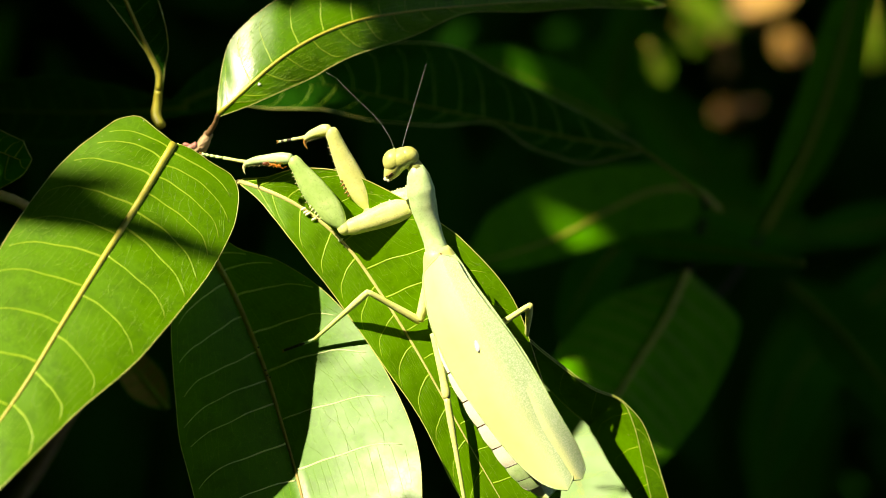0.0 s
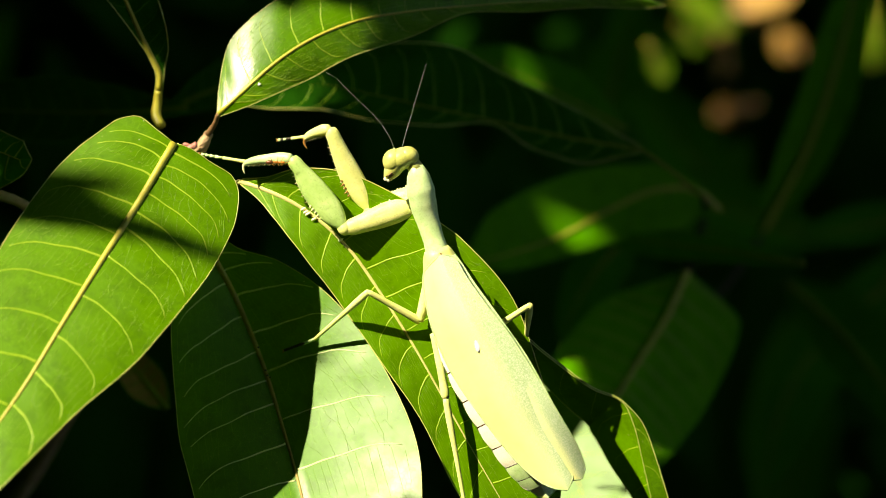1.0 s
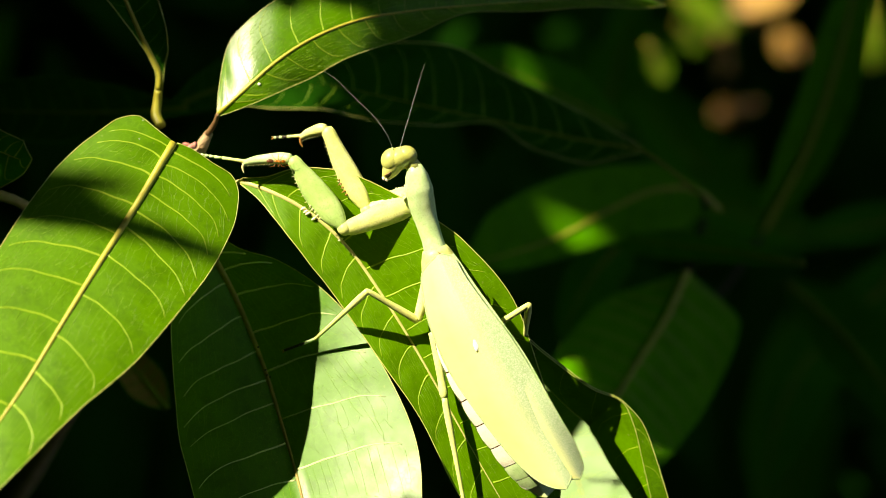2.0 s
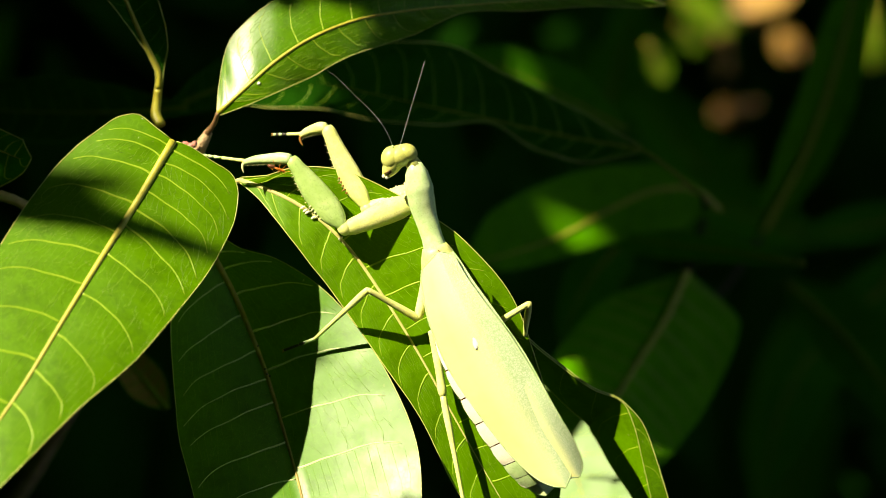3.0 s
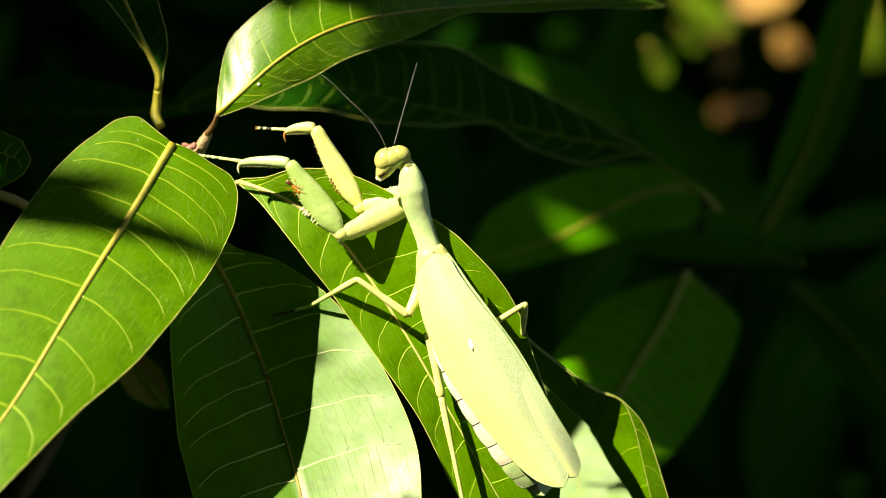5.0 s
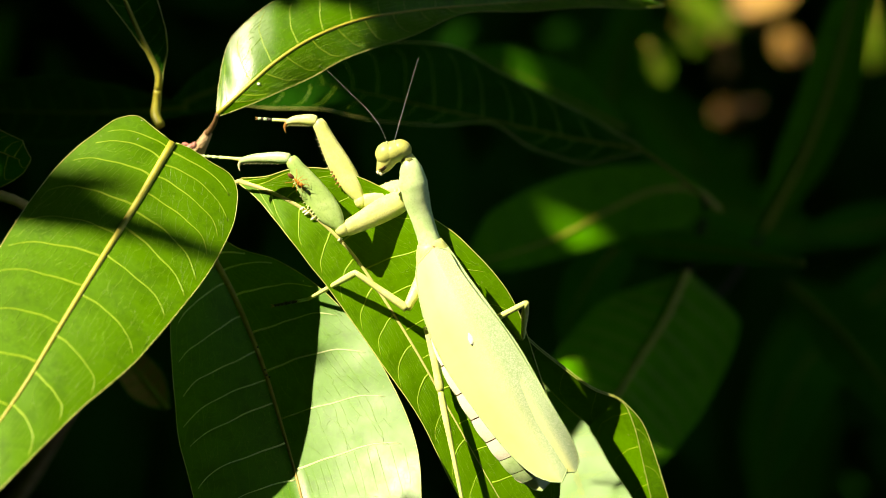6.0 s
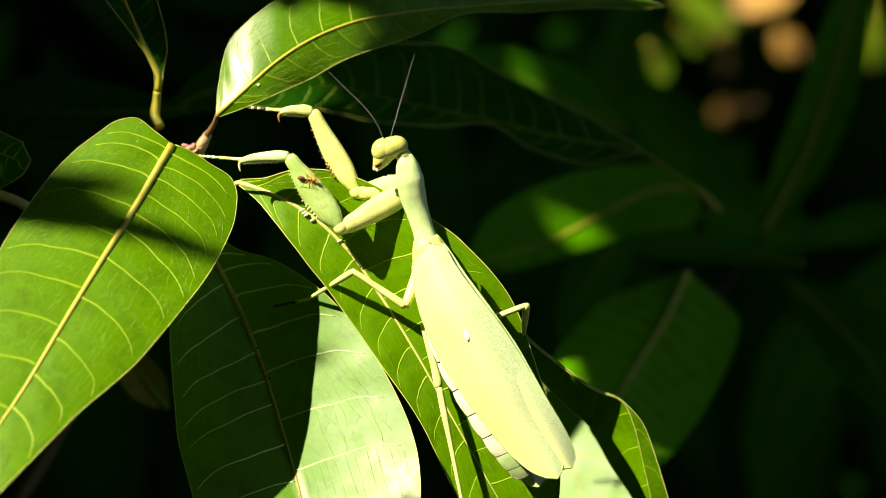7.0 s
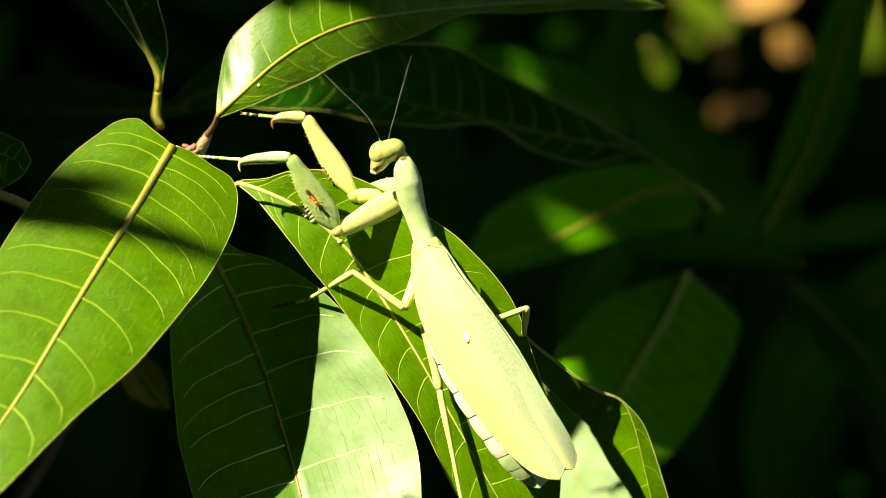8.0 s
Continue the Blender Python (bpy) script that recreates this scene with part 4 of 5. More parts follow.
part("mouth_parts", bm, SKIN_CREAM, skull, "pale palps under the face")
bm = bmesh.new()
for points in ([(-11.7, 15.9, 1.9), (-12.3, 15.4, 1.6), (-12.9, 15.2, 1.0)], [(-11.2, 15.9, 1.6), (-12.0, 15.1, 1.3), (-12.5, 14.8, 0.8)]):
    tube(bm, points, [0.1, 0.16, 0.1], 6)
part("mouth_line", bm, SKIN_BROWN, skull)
for points in ([(-10.0, 20.2, 1.8), (-9.2, 23.0, 3.0), (-8.1, 26.8, 3.0), (-6.6, 31.9, 3.0), (-5.2, 36.6, 3.0)], [(-11.2, 20.0, 1.8), (-12.4, 23.0, 3.0), (-14.9, 26.5, 3.0), (-18.7, 30.2, 3.0), (-22.2, 33.7, 3.0), (-24.4, 35.1, 3.0)]):
    p = smooth_path(points, 26)
    thick = 0.030 if points[-1][0] > -10 else 0.020
    part("feeler", tube(bmesh.new(), p, [thick * (1 - 0.5 * i / 25) for i in range(26)], 6), FEELER, skull, "hair-thin grey antenna")
    part("feeler_base", tube(bmesh.new(), p[:2], [0.30, 0.12], 8), SKIN, skull)


bm = tube(bmesh.new(), smooth_path([(-2.6, 0.4, 1.3), (-1.6, -0.1, 2.2), (-0.6, -0.5, 2.3), (0.2, -0.2, 1.6)], 10), [0.10, 0.16, 0.2, 0.2, 0.22, 0.24, 0.24, 0.2, 0.15, 0.06], 8)
part("wing_hinge", bm, SKIN_BROWN, mantis, "small dark fold at the wing base")


# wings
def wing(rows, name, label, nu=110, nv=22, camber=0.11):
    b = Blade(rows, camber=camber, nveins=9)
    ob = part(name, b.sheet(nu, nv), WING, mantis, label)
    ob.location = Vector(tuple(b.base - np.array(ORIGIN))) * MM
    for sign in (-1, 1):
        part("wing_edge", b.margin(0.14, sign, 60), SKIN, ob)
    return ob, b


fore_wing, fore_shape = wing([
    (0.000, -0.5, -1.2, 14.0, 0.6, 0.6, -20, -12),
    (0.030, 0.1, -2.6, 14.3, 4.3, 2.5, -20, -12),
    (0.100, 1.5, -5.9, 14.9, 5.8, 2.9, -19, -12),
    (0.220, 4.2, -11.4, 15.8, 7.4, 3.8, -18, -11),
    (0.400, 8.7, -19.6, 15.8, 8.3, 5.2, -17, -10),
    (0.600, 13.7, -28.6, 15.2, 7.4, 5.7, -15, -10),
    (0.800, 18.7, -37.5, 14.0, 5.8, 5.2, -14, -9),
    (0.920, 21.8, -42.7, 13.4, 3.9, 3.6, -13, -8),
    (0.965, 23.0, -44.7, 13.2, 2.3, 2.4, -12, -8),
    (0.985, 23.5, -45.5, 13.1, 1.3, 1.6, -12, -8),
    (0.996, 23.8, -46.0, 13.0, 0.4, 1.1, -12, -8),
    (1.000, 24.0, -46.2, 13.0, 0.1, 0.1, -12, -8),
], "fore_wing", "leathery yellow-green fore wing")
low_wing, low_shape = wing([
    (0.000, 1.2, -1.5, 13.0, 0.6, 1.2, -8, -14),
    (0.040, 2.1, -3.3, 13.3, 1.7, 1.6, -8, -14),
    (0.120, 4.0, -6.8, 13.8, 3.8, 1.9, -8, -14),
    (0.300, 8.7, -14.5, 14.5, 4.6, 2.6, -8, -13),
    (0.500, 13.7, -23.2, 14.7, 4.8, 3.4, -8, -12),
    (0.700, 18.8, -31.8, 14.3, 4.6, 3.1, -8, -11),
    (0.880, 23.5, -39.1, 13.4, 3.6, 2.7, -8, -10),
    (0.955, 25.4, -42.3, 13.0, 2.6, 2.1, -8, -10),
    (0.985, 26.2, -43.6, 12.8, 1.7, 1.4, -8, -10),
    (0.996, 26.5, -44.0, 12.7, 0.8, 1.0, -8, -10),
    (1.000, 26.6, -44.2, 12.7, 0.1, 0.1, -8, -10),
], "fore_wing", "pale green netted fore wing")
hind_wing, hind_shape = wing([
    (0.000, 1.8, -8.7, 8.0, 0.6, 0.8, -14, -14),
    (0.100, 3.4, -12.7, 8.3, 2.1, 1.8, -14, -14),
    (0.350, 7.7, -22.9, 9.0, 4.6, 4.0, -13, -13),
    (0.600, 12.3, -33.0, 9.1, 4.2, 4.1, -12, -12),
    (0.800, 16.1, -40.9, 8.0, 2.9, 4.6, -11, -11),
    (0.920, 18.7, -45.5, 7.1, 2.3, 4.8, -10, -10),
    (0.970, 19.8, -47.4, 6.7, 1.4, 4.0, -10, -10),
    (0.990, 20.2, -48.1, 6.6, 0.8, 3.5, -10, -10),
    (1.000, 20.5, -48.5, 6.5, 0.1, 0.1, -10, -10),
], "hind_wing", "thin pale netted hind wing", camber=0.2)
centre = fore_shape.at(0.36, 0.16, 0.05)
part("wing_spot", ball(bmesh.new(), tuple(centre), (0.5, 1.3, 0.12), (0, 0, 8), 14), WHITE_SPOT, fore_wing, "small white wing spot")

# abdomen
axis = [(1.4, -15.2, -1.6), (4.2, -21.7, -1.2), (7.4, -27.7, -1.0), (10.4, -33.2, -1.2), (13.1, -38.2, -1.6), (15.0, -42.1, -2.2), (16.3, -44.9, -2.8)]
WIDE, THIN = 1.12, 0.42
radii = (4.6, 5.0, 4.9, 4.6, 4.0, 3.1, 1.8)
abdomen = part("abdomen", tube(bmesh.new(), smooth_path(axis, 24), [float(np.interp(i / 23, np.linspace(0, 1, 7), radii)) * 0.97 * WIDE for i in range(24)], 20, THIN / WIDE), SKIN_BROWN, mantis, "segmented abdomen, cream plates with brown seams")


def plate(f0, f1, a0, a1, grow):
    bm = bmesh.new()
    us = np.linspace(0, 1, 7)
    rows = []
    for i in range(7):
        f = f0 + (f1 - f0) * i / 6
        c = Vector(tuple(spline(f, us, axis)))
        t = Vector(tuple(spline(min(1, f + 0.02), us, axis) - spline(max(0, f - 0.02), us, axis))).normalized()
        s = t.cross(Vector((0, 0, 1))).normalized()
        n = s.cross(t)
        r = float(np.interp(f, us, radii)) * (0.965 + grow * (0.35 + 0.65 * math.sin(math.pi * (0.15 + 0.75 * i / 6))))
        rows.append([bm.verts.new(c + r * (WIDE * math.sin(a) * s + THIN * math.cos(a) * n)) for a in np.radians(np.linspace(a0, a1, 12))])
    for a, b in zip(rows, rows[1:]):
        for k in range(11):
            bm.faces.new((a[k], a[k + 1], b[k + 1], b[k]))
    return bm


for k in range(7):
    part("back_plate", plate(k / 7 + 0.002, (k + 1) / 7 - 0.004, -80, 66, 0.13), SKIN_CREAM if k < 5 else SKIN, abdomen)
    part("belly_plate", plate(k / 7 + 0.004, (k + 1) / 7 - 0.006, 82, 200, 0.05), SKIN, abdomen)
for points in ([(13.6, -41.4, -4.0), (12.8, -43.2, -3.0), (13.4, -44.8, -2.5), (14.8, -45.7, -2.5)], [(12.5, -40.8, -4.0), (11.7, -41.8, -3.0), (12.2, -42.8, -2.5)]):
    part("tail_feeler", tube(bmesh.new(), smooth_path(points, 10), [0.42 - 0.025 * i for i in range(10)], 8), SKIN_CREAM, mantis)


# ---- ant ----
ant = thing("ant", TWIG @ mm(-34.0, 16.6, 10.4), "small orange ant with a dark tail, walking on the mantis", "ant")
part("gaster", ball(bmesh.new(), (-1.35, 0, 0.55), (0.75, 0.42, 0.42), (0, 0, 0), 14), ANT_DARK, ant, "dark brown oval tail")
part("waist", ball(bmesh.new(), (-0.5, 0, 0.5), (0.2, 0.15, 0.22), (0, 0, 0), 10), ANT_ORANGE, ant)
bm = ball(bmesh.new(), (0.0, 0, 0.55), (0.42, 0.25, 0.26), (0, 0, 0), 12)
part("thorax", ball(bm, (0.5, 0, 0.6), (0.36, 0.27, 0.28), (0, 0, 0), 12), ANT_ORANGE, ant)
ant_head = part("head", ball(bmesh.new(), (1.2, 0, 0.6), (0.46, 0.38, 0.3), (0, 0, 0), 14), ANT_ORANGE, ant)
for s in (-1, 1):
    part("feeler", tube(bmesh.new(), [(1.5, 0.15 * s, 0.7), (1.9, 0.75 * s, 0.9), (2.7, 0.85 * s, 0.6)], [0.05, 0.04, 0.035], 6), ANT_ORANGE, ant_head)
    part("eye", ball(bmesh.new(), (1.28, 0.3 * s, 0.72), (0.09, 0.07, 0.09), (0, 0, 0), 8), ANT_DARK, ant_head)
    for x, reach in ((0.55, 1.0), (0.25, 0.1), (-0.1, -1.3)):
        part("leg", tube(bmesh.new(), [(x, 0.2 * s, 0.45), (x + 0.35 * reach, 0.95 * s, 0.95), (x + 0.8 * reach, 1.5 * s, 0.15), (x + 1.0 * reach, 1.75 * s, 0.0)], [0.07, 0.055, 0.04, 0.03], 6), ANT_ORANGE, ant)


# ---- ground and shade ----
def ground_material():
    m, n, l, p = material("leaf_litter_soil")
    at = n.new("ShaderNodeTexCoord").outputs["Object"]
    broad = noise_node(n, l, at, 1.3, 6)
    bits = cells(n, l, at, 22, "F1")
    colour = mix(n, l, broad, (0.035, 0.025, 0.014), (0.10, 0.065, 0.035))
    colour = mix(n, l, ramp(n, l, bits, [(0.2, (0.5, 0.5, 0.5)), (0.6, (0, 0, 0))]), colour, (0.18, 0.11, 0.05))
    l.new(colour, p.inputs["Base Color"])
    p.inputs["Roughness"].default_value = 0.9
    l.new(bump(n, l, bits, 0.8, 0.02), p.inputs["Normal"])
    return m


bm = bmesh.new()
steps = [-400, -60, -20, -8, -4, -2, 0, 1, 2, 3, 4, 5, 6, 8, 12, 20, 60, 400]
verts = [[bm.verts.new((x, y, 0.05 * noise.noise((x * 0.6, y * 0.6, 0)) if max(abs(x), abs(y)) < 30 else 0)) for y in steps] for x in steps]
for i in range(len(steps) - 1):
    for j in range(len(steps) - 1):
        bm.faces.new((verts[i][j], verts[i + 1][j], verts[i + 1][j + 1], verts[i][j + 1]))
me = bpy.data.meshes.new("ground")
bm.to_mesh(me)
bm.free()
me.materials.append(ground_material())
tagged(new("ground", me), "shaded brown soil with leaf litter", "ground", "", "structure")


# dry fallen leaves in the sun flecks
def dry_leaf(x, y, size, turn, seed):
    rows = [(0, -0.5, 0, 4, 0.5, 0.5, 20, 10), (0.2, -0.3, 0.02, 2, 20, 18, 20, 10), (0.5, 0, 0.05, 5, 26, 24, 25, 15), (0.8, 0.3, 0.02, 9, 16, 15, 20, 20), (1, 0.5, 0, 16, 0.3, 0.3, 20, 20)]
    rows = [(u, a * 130, b * 130, z, c, d, e, f) for u, a, b, z, c, d, e, f in rows]
    b = Blade(rows, wave=6, waves=2.3, seed=seed)
    ob = thing("dry_leaf", pose(x, y, 0.04, 0, 0, turn), "curled brown dead leaf on the ground", "leaf", "dead leaves on the ground")
    part("blade", b.sheet(24, 10), DRY, ob)
    part("midrib", b.rib(1.2, 0.2, n=20), BARK, ob)
    ob.scale = (size, size, size)
    return ob


DRY_PLACES = (((0.57, 3.94), 0.6), ((0.63, 3.89), 0.5))
for i, ((x, y), size) in enumerate(DRY_PLACES):
    dry_leaf(x, y, size, 40 + 67 * i, i)


# small brown leaves added in the sun, standing for blurred flecks of sunlit litter
def caught_leaf(x, y, z, long, wide, turn, seed):
    shape = ((0, -0.5, 0.02, 0), (0.25, -0.25, 0.8, 0.05), (0.55, 0.05, 1.0, 0.1), (0.8, 0.3, 0.6, 0.05), (1, 0.5, 0.02, -0.08))
    rows = [(u, f * long, 0, h * long, w * wide / 2, w * wide / 2, 15, -10) for u, f, w, h in shape]
    b = Blade(rows, wave=long * 0.04, waves=1.6, seed=seed)
    ob = thing("fleck_leaf", TWIG @ mm(x, y, z) @ pose(0, 0, 0, -25, 10, turn), "small curled brown leaf added for a blurred sun fleck on the litter", "leaf", "dead leaves caught in the foliage")
    part("blade", b.sheet(16, 8), DRY, ob)
    part("midrib", b.rib(long * 0.02, 0.1, n=12), BARK, ob)
    part("stalk", tube(bmesh.new(), [(0, 0, 0), (-0.2 * long, 0.1 * long, -0.1 * long), (-0.3 * long, 0.3 * long, -0.5 * long)], long * 0.02, 6), BARK, ob)
    return ob


CAUGHT = (((160.0, 130.5, -800.0), 40, 34), ((178.3, 134.5, -820.0), 26, 22), ((189.7, 103.8, -760.0), 17, 16), ((159.4, 75.3, -740.0), 20, 14), ((168.8, 112.2, -900.0), 13, 10), ((152.8, 132.5, -850.0), 20, 13))
for i, (place, long, wide) in enumerate(CAUGHT):
    caught_leaf(*place, long, wide, 35 + 53 * i, 40 + i)

# ---- shade: unseen foliage added overhead, with gaps left over the sunlit places ----
def sun_plane(p):
    """Where the sun's ray through a place of the sprig's frame crosses the plane across the sunlight, in mm."""
    return Vector((p.dot(SUN_A), p.dot(SUN_B)))


SUN_A = SUN_WAY.cross(Vector((0, 0, 1))).normalized()
SUN_B = SUN_WAY.cross(SUN_A).normalized()
GAPS = [
    # the leaf in front
    ((-56.0, 17.0, 5.0), 19), ((-60.0, 5.0, 10.0), 21), ((-66.0, -6.0, 16.0), 21), ((-72.0, -17.0, 22.0), 21), ((-80.0, -30.0, 28.0), 20), ((-48.9, 10.6, 6.0), 14),
    # the waxy leaf
    ((-16.6, -27.6, -4.0), 15), ((-14.2, -43.3, -3.0), 15), ((-21.4, -13.0, -5.0), 13), ((-24.0, -24.0, -4.0), 12), ((-24.0, -40.0, -3.0), 12), ((-30.0, -48.0, -2.0), 9),
]
GAPS_PERCH = [
    # the mantis and its leaf
    ((-24.9, 10.1, 2.0), 7), ((-16.0, 12.3, 2.0), 9), ((-7.0, 15.9, 12.0), 6), ((-9.3, 2.3, 2.0), 9), ((-2.6, -4.3, 8.0), 9), ((-14.9, -9.9, 2.0), 7), ((1.7, -13.0, 10.0), 9),
    ((-7.1, -22.2, 0), 8), ((7.2, -26.0, 12.0), 10), ((12.6, -36.8, 12.0), 8), ((19.2, -44.6, 10.0), 7), ((0.7, -35.6, 0), 8), ((7.4, -48.1, -2.0), 8), ((9.6, -5.5, 0), 6), ((15.6, -16.5, 4.0), 2.5),
    ((-28.9, 20.9, 8.0), 6), ((-21.2, 20.9, 9.0), 6), ((-36.6, 18.2, 8.0), 5), ((-33.5, 22.7, 6.0), 3), ((-4.2, 33.7, 13.0), 2), ((-4.2, 26.1, 13.0), 3),
]
GAPS_BEHIND = [
    ((-41.2, 36.3, -6.0), 5), ((-39.1, 40.4, -8.0), 3), ((-35.5, 43.5, -9.5), 2.5), ((-88.3, 10.3, -16.0), 1.2), ((-37.9, 31.3, -7.0), 4), ((-28.9, 34.8, -9.0), 2.5), ((-21.0, 39.0, -11.0), 2.5), ((-15.4, 40.5, -13.0), 1.6), ((43.1, 52.0, -31.0), 0.8), ((-38.9, 31.8, -42.0), 4), ((-32.3, 33.7, -43.0), 3.5), ((-27.4, 35.4, -44.0), 1.5), ((-58.0, 33.7, -17.0), 1),
]
GAPS_FAR = [
    ((41.5, -40.7, -7.0), 2), ((43.3, -47.6, -8.0), 2.5), ((38.6, -34.4, -6.0), 1), ((34.0, -46.5, -65.0), 3.8), ((36.0, -49.5, -64.0), 3.2), ((33.5, -52.5, -63.0), 3.4), ((30.5, 4.9, -112.0), 1.2), ((33.2, 6.0, -112.0), 1.1), ((21.5, 42.0, -112.0), 1.5), ((-47.8, 22.4, -10.0), 2),
    ((75.8, 65.4, -352.0), 5), ((125.3, 106.7, -703.0), 9), ((127.0, 116.0, -653.0), 2.5), ((216.2, 109.0, -703.0), 9),
]
windows = [(sun_plane(Vector(p)), r) for p, r in GAPS + GAPS_PERCH + GAPS_BEHIND + GAPS_FAR] + [(sun_plane(Vector(p)), 0.45 * long) for p, long, _ in CAUGHT]
to_twig = TWIG.inverted()
for (x, y), size in DRY_PLACES:
    windows.append((sun_plane(to_twig @ Vector((x, y, 0.05)) / MM), 40 * size))
win_xy = np.array([tuple(w[0]) for w in windows])
win_r = np.array([w[1] for w in windows])


def in_view(p, reach):
    depth = 450 - p.z
    return depth > -reach and abs(p.x) < 0.2 * depth + reach + 5 and abs(p.y) < 0.118 * depth + reach + 5


def foliage(name, label, tries, spread, near, far, sizes, seed, focus):
    """Many bent leaves added across the sunlight to shade the sprig; none over a gap, none in the view."""
    rng = random.Random(seed)
    verts, faces = [], []
    for _ in range(tries):
        size = rng.choice(sizes)
        a, b = size * rng.uniform(0.8, 1.2) / 2, size * 0.17
        r, g = spread * math.sqrt(rng.random()), rng.uniform(0, 2 * math.pi)
        xy = focus + Vector((r * math.cos(g), r * math.sin(g)))
        turn = rng.uniform(0, math.pi)
        d = win_xy - np.array(tuple(xy))
        along = np.abs(d[:, 0] * math.cos(turn) + d[:, 1] * math.sin(turn))
        across = np.abs(d[:, 1] * math.cos(turn) - d[:, 0] * math.sin(turn))
        if np.any((along / (a + win_r)) ** 2 + (across / (b + win_r)) ** 2 < 1):
            continue
        p = xy.x * SUN_A + xy.y * SUN_B - SUN_WAY * rng.uniform(near, far)
        if in_view(p, a) or (TWIG @ (p * MM)).z < 0.4:
            continue
        ex = math.cos(turn) * SUN_A + math.sin(turn) * SUN_B
        ey = math.cos(turn) * SUN_B - math.sin(turn) * SUN_A
        tilt = rng.uniform(-0.5, 0.5)
        n0 = len(verts)
        for i, (f, w) in enumerate(((-1, 0.05), (-0.6, 0.75), (-0.1, 1), (0.45, 0.75), (1, 0.03))):
            c = p + ex * (a * f) + SUN_WAY * (a * (0.25 * f * f + 0.3 * tilt * f))
            for s in (-1, 0, 1):
                verts.append(tuple((c + ey * (b * w * s) + SUN_WAY * (b * (tilt * s - 0.2 * abs(s)))) * MM))
        for i in range(4):
            for s in (0, 1):
                k = n0 + 3 * i + s
                faces.append((k, k + 1, k + 4, k + 3))
    me = bpy.data.meshes.new(name)
    me.from_pydata(verts, [], faces)
    me.materials.append(LEAF_DIM)
    ob = new(name, me)
    ob.matrix_world = TWIG
    return tagged(ob, label, "foliage", "", "stuff")


here = sun_plane(Vector((0, 0, 0)))
foliage("shade_foliage_near", "unseen dense foliage added over the sprig for shade, with small sunny gaps", 46000, 330, 330, 650, (130, 90, 60, 40, 26, 18, 18), 5, here)
foliage("shade_foliage_overhead", "unseen dense foliage added overhead for shade", 14000, 4200, 900, 2200, (330, 260, 200), 6, here)


def shade_foliage_around(name, label, count, seed):
    """Unseen leaves added on all sides, above and behind the viewer, that keep the open sky out."""
    rng = random.Random(seed)
    verts, faces = [], []
    while count:
        way = Vector((rng.gauss(0, 1), rng.gauss(0, 1), rng.gauss(0.25, 0.8))).normalized()
        where = Vector((0, 0.3, 1.2)) + way * rng.uniform(1.6, 2.9)
        if where.z < 0.35 or way.dot(Vector((0.72, -0.25, 0.65))) > 0.78:
            continue
        count -= 1
        p = to_twig @ where / MM
        a = rng.uniform(120, 190)
        d = np.hypot(*(win_xy - np.array(tuple(sun_plane(p)))).T)
        if in_view(p, a) or np.any(d < win_r + a):
            continue
        ex = way.orthogonal().normalized()
        ex.rotate(Matrix.Rotation(rng.uniform(0, 6.28), 3, way))
        ey = way.cross(ex)
        n0 = len(verts)
        for f, w in ((-1, 0.05), (-0.5, 0.85), (0.1, 1), (0.55, 0.7), (1, 0.03)):
            c = where + ex * (a * MM * f) - way * (a * MM * 0.25 * f * f)
            for s in (-1, 0, 1):
                verts.append(tuple(c + ey * (0.33 * a * MM * w * s) + way * (0.08 * a * MM * abs(s))))
        for i in range(4):
            for s in (0, 1):
                k = n0 + 3 * i + s
                faces.append((k, k + 1, k + 4, k + 3))
    me = bpy.data.meshes.new(name)
    me.from_pydata(verts, [], faces)
    me.materials.append(LEAF_SHADE)
    return tagged(new(name, me), label, "foliage", "", "stuff")


shade_foliage_around("shade_foliage_around", "unseen dense foliage added on all sides to keep out the sky", 12000, 9)


def foliage_behind(name, label, tries, seed):
    """Shaded leaves that fill the dark behind the sprig, open where the sunlit litter shows."""
    rng = random.Random(seed)
    verts, faces = [], []
    for _ in range(tries):
        z = -rng.uniform(420, 1900)
        dim = z > -950
        depth = 450 - z
        sx, sy = rng.uniform(-0.26, 0.26), rng.uniform(-0.17, 0.17)
        a = rng.uniform(55, 85)
        reach = 0.9 * a / depth
        if any(math.hypot(sx - hx, sy - hy) < hr + reach for hx, hy, hr in ((0.128, 0.104, 0.012), (0.157, 0.085, 0.008), (0.134, 0.064, 0.008), (0.125, 0.083, 0.006), (0.095, 0.082, 0.007), (0.109, 0.092, 0.010), (0.187, 0.094, 0.010)) if dim):
            continue
        c0 = Vector((sx * depth, sy * depth, z))
        if np.any(np.hypot(*(win_xy - np.array(tuple(sun_plane(c0)))).T) < win_r + 105):
            continue
        ex = Vector((rng.uniform(-0.5, 0.5), rng.uniform(-1, -0.2), rng.uniform(-0.4, 0.4))).normalized()
        ey = ex.cross(Vector((rng.uniform(-0.6, 0.6), rng.uniform(-0.2, 0.6), 1))).normalized()
        up = ex.cross(ey)
        n0 = len(verts)
        for f, w in ((-1, 0.05), (-0.7, 0.55), (-0.3, 0.92), (0.1, 1), (0.5, 0.75), (0.8, 0.38), (1, 0.02)):
            c = c0 + ex * (a * f) - up * (a * 0.2 * f * f)
            for s in (-1, 0, 1):
                verts.append(tuple((c + ey * (0.3 * a * w * s) + up * (0.06 * a * abs(s))) * MM))
        for i in range(6):
            for s in (0, 1):
                k = n0 + 3 * i + s
                faces.append((k, k + 1, k + 4, k + 3))
    me = bpy.data.meshes.new(name)
    me.from_pydata(verts, [], faces)
    # the dark green holds part of the background's shade
    me.materials.append(LEAF_SHADE)
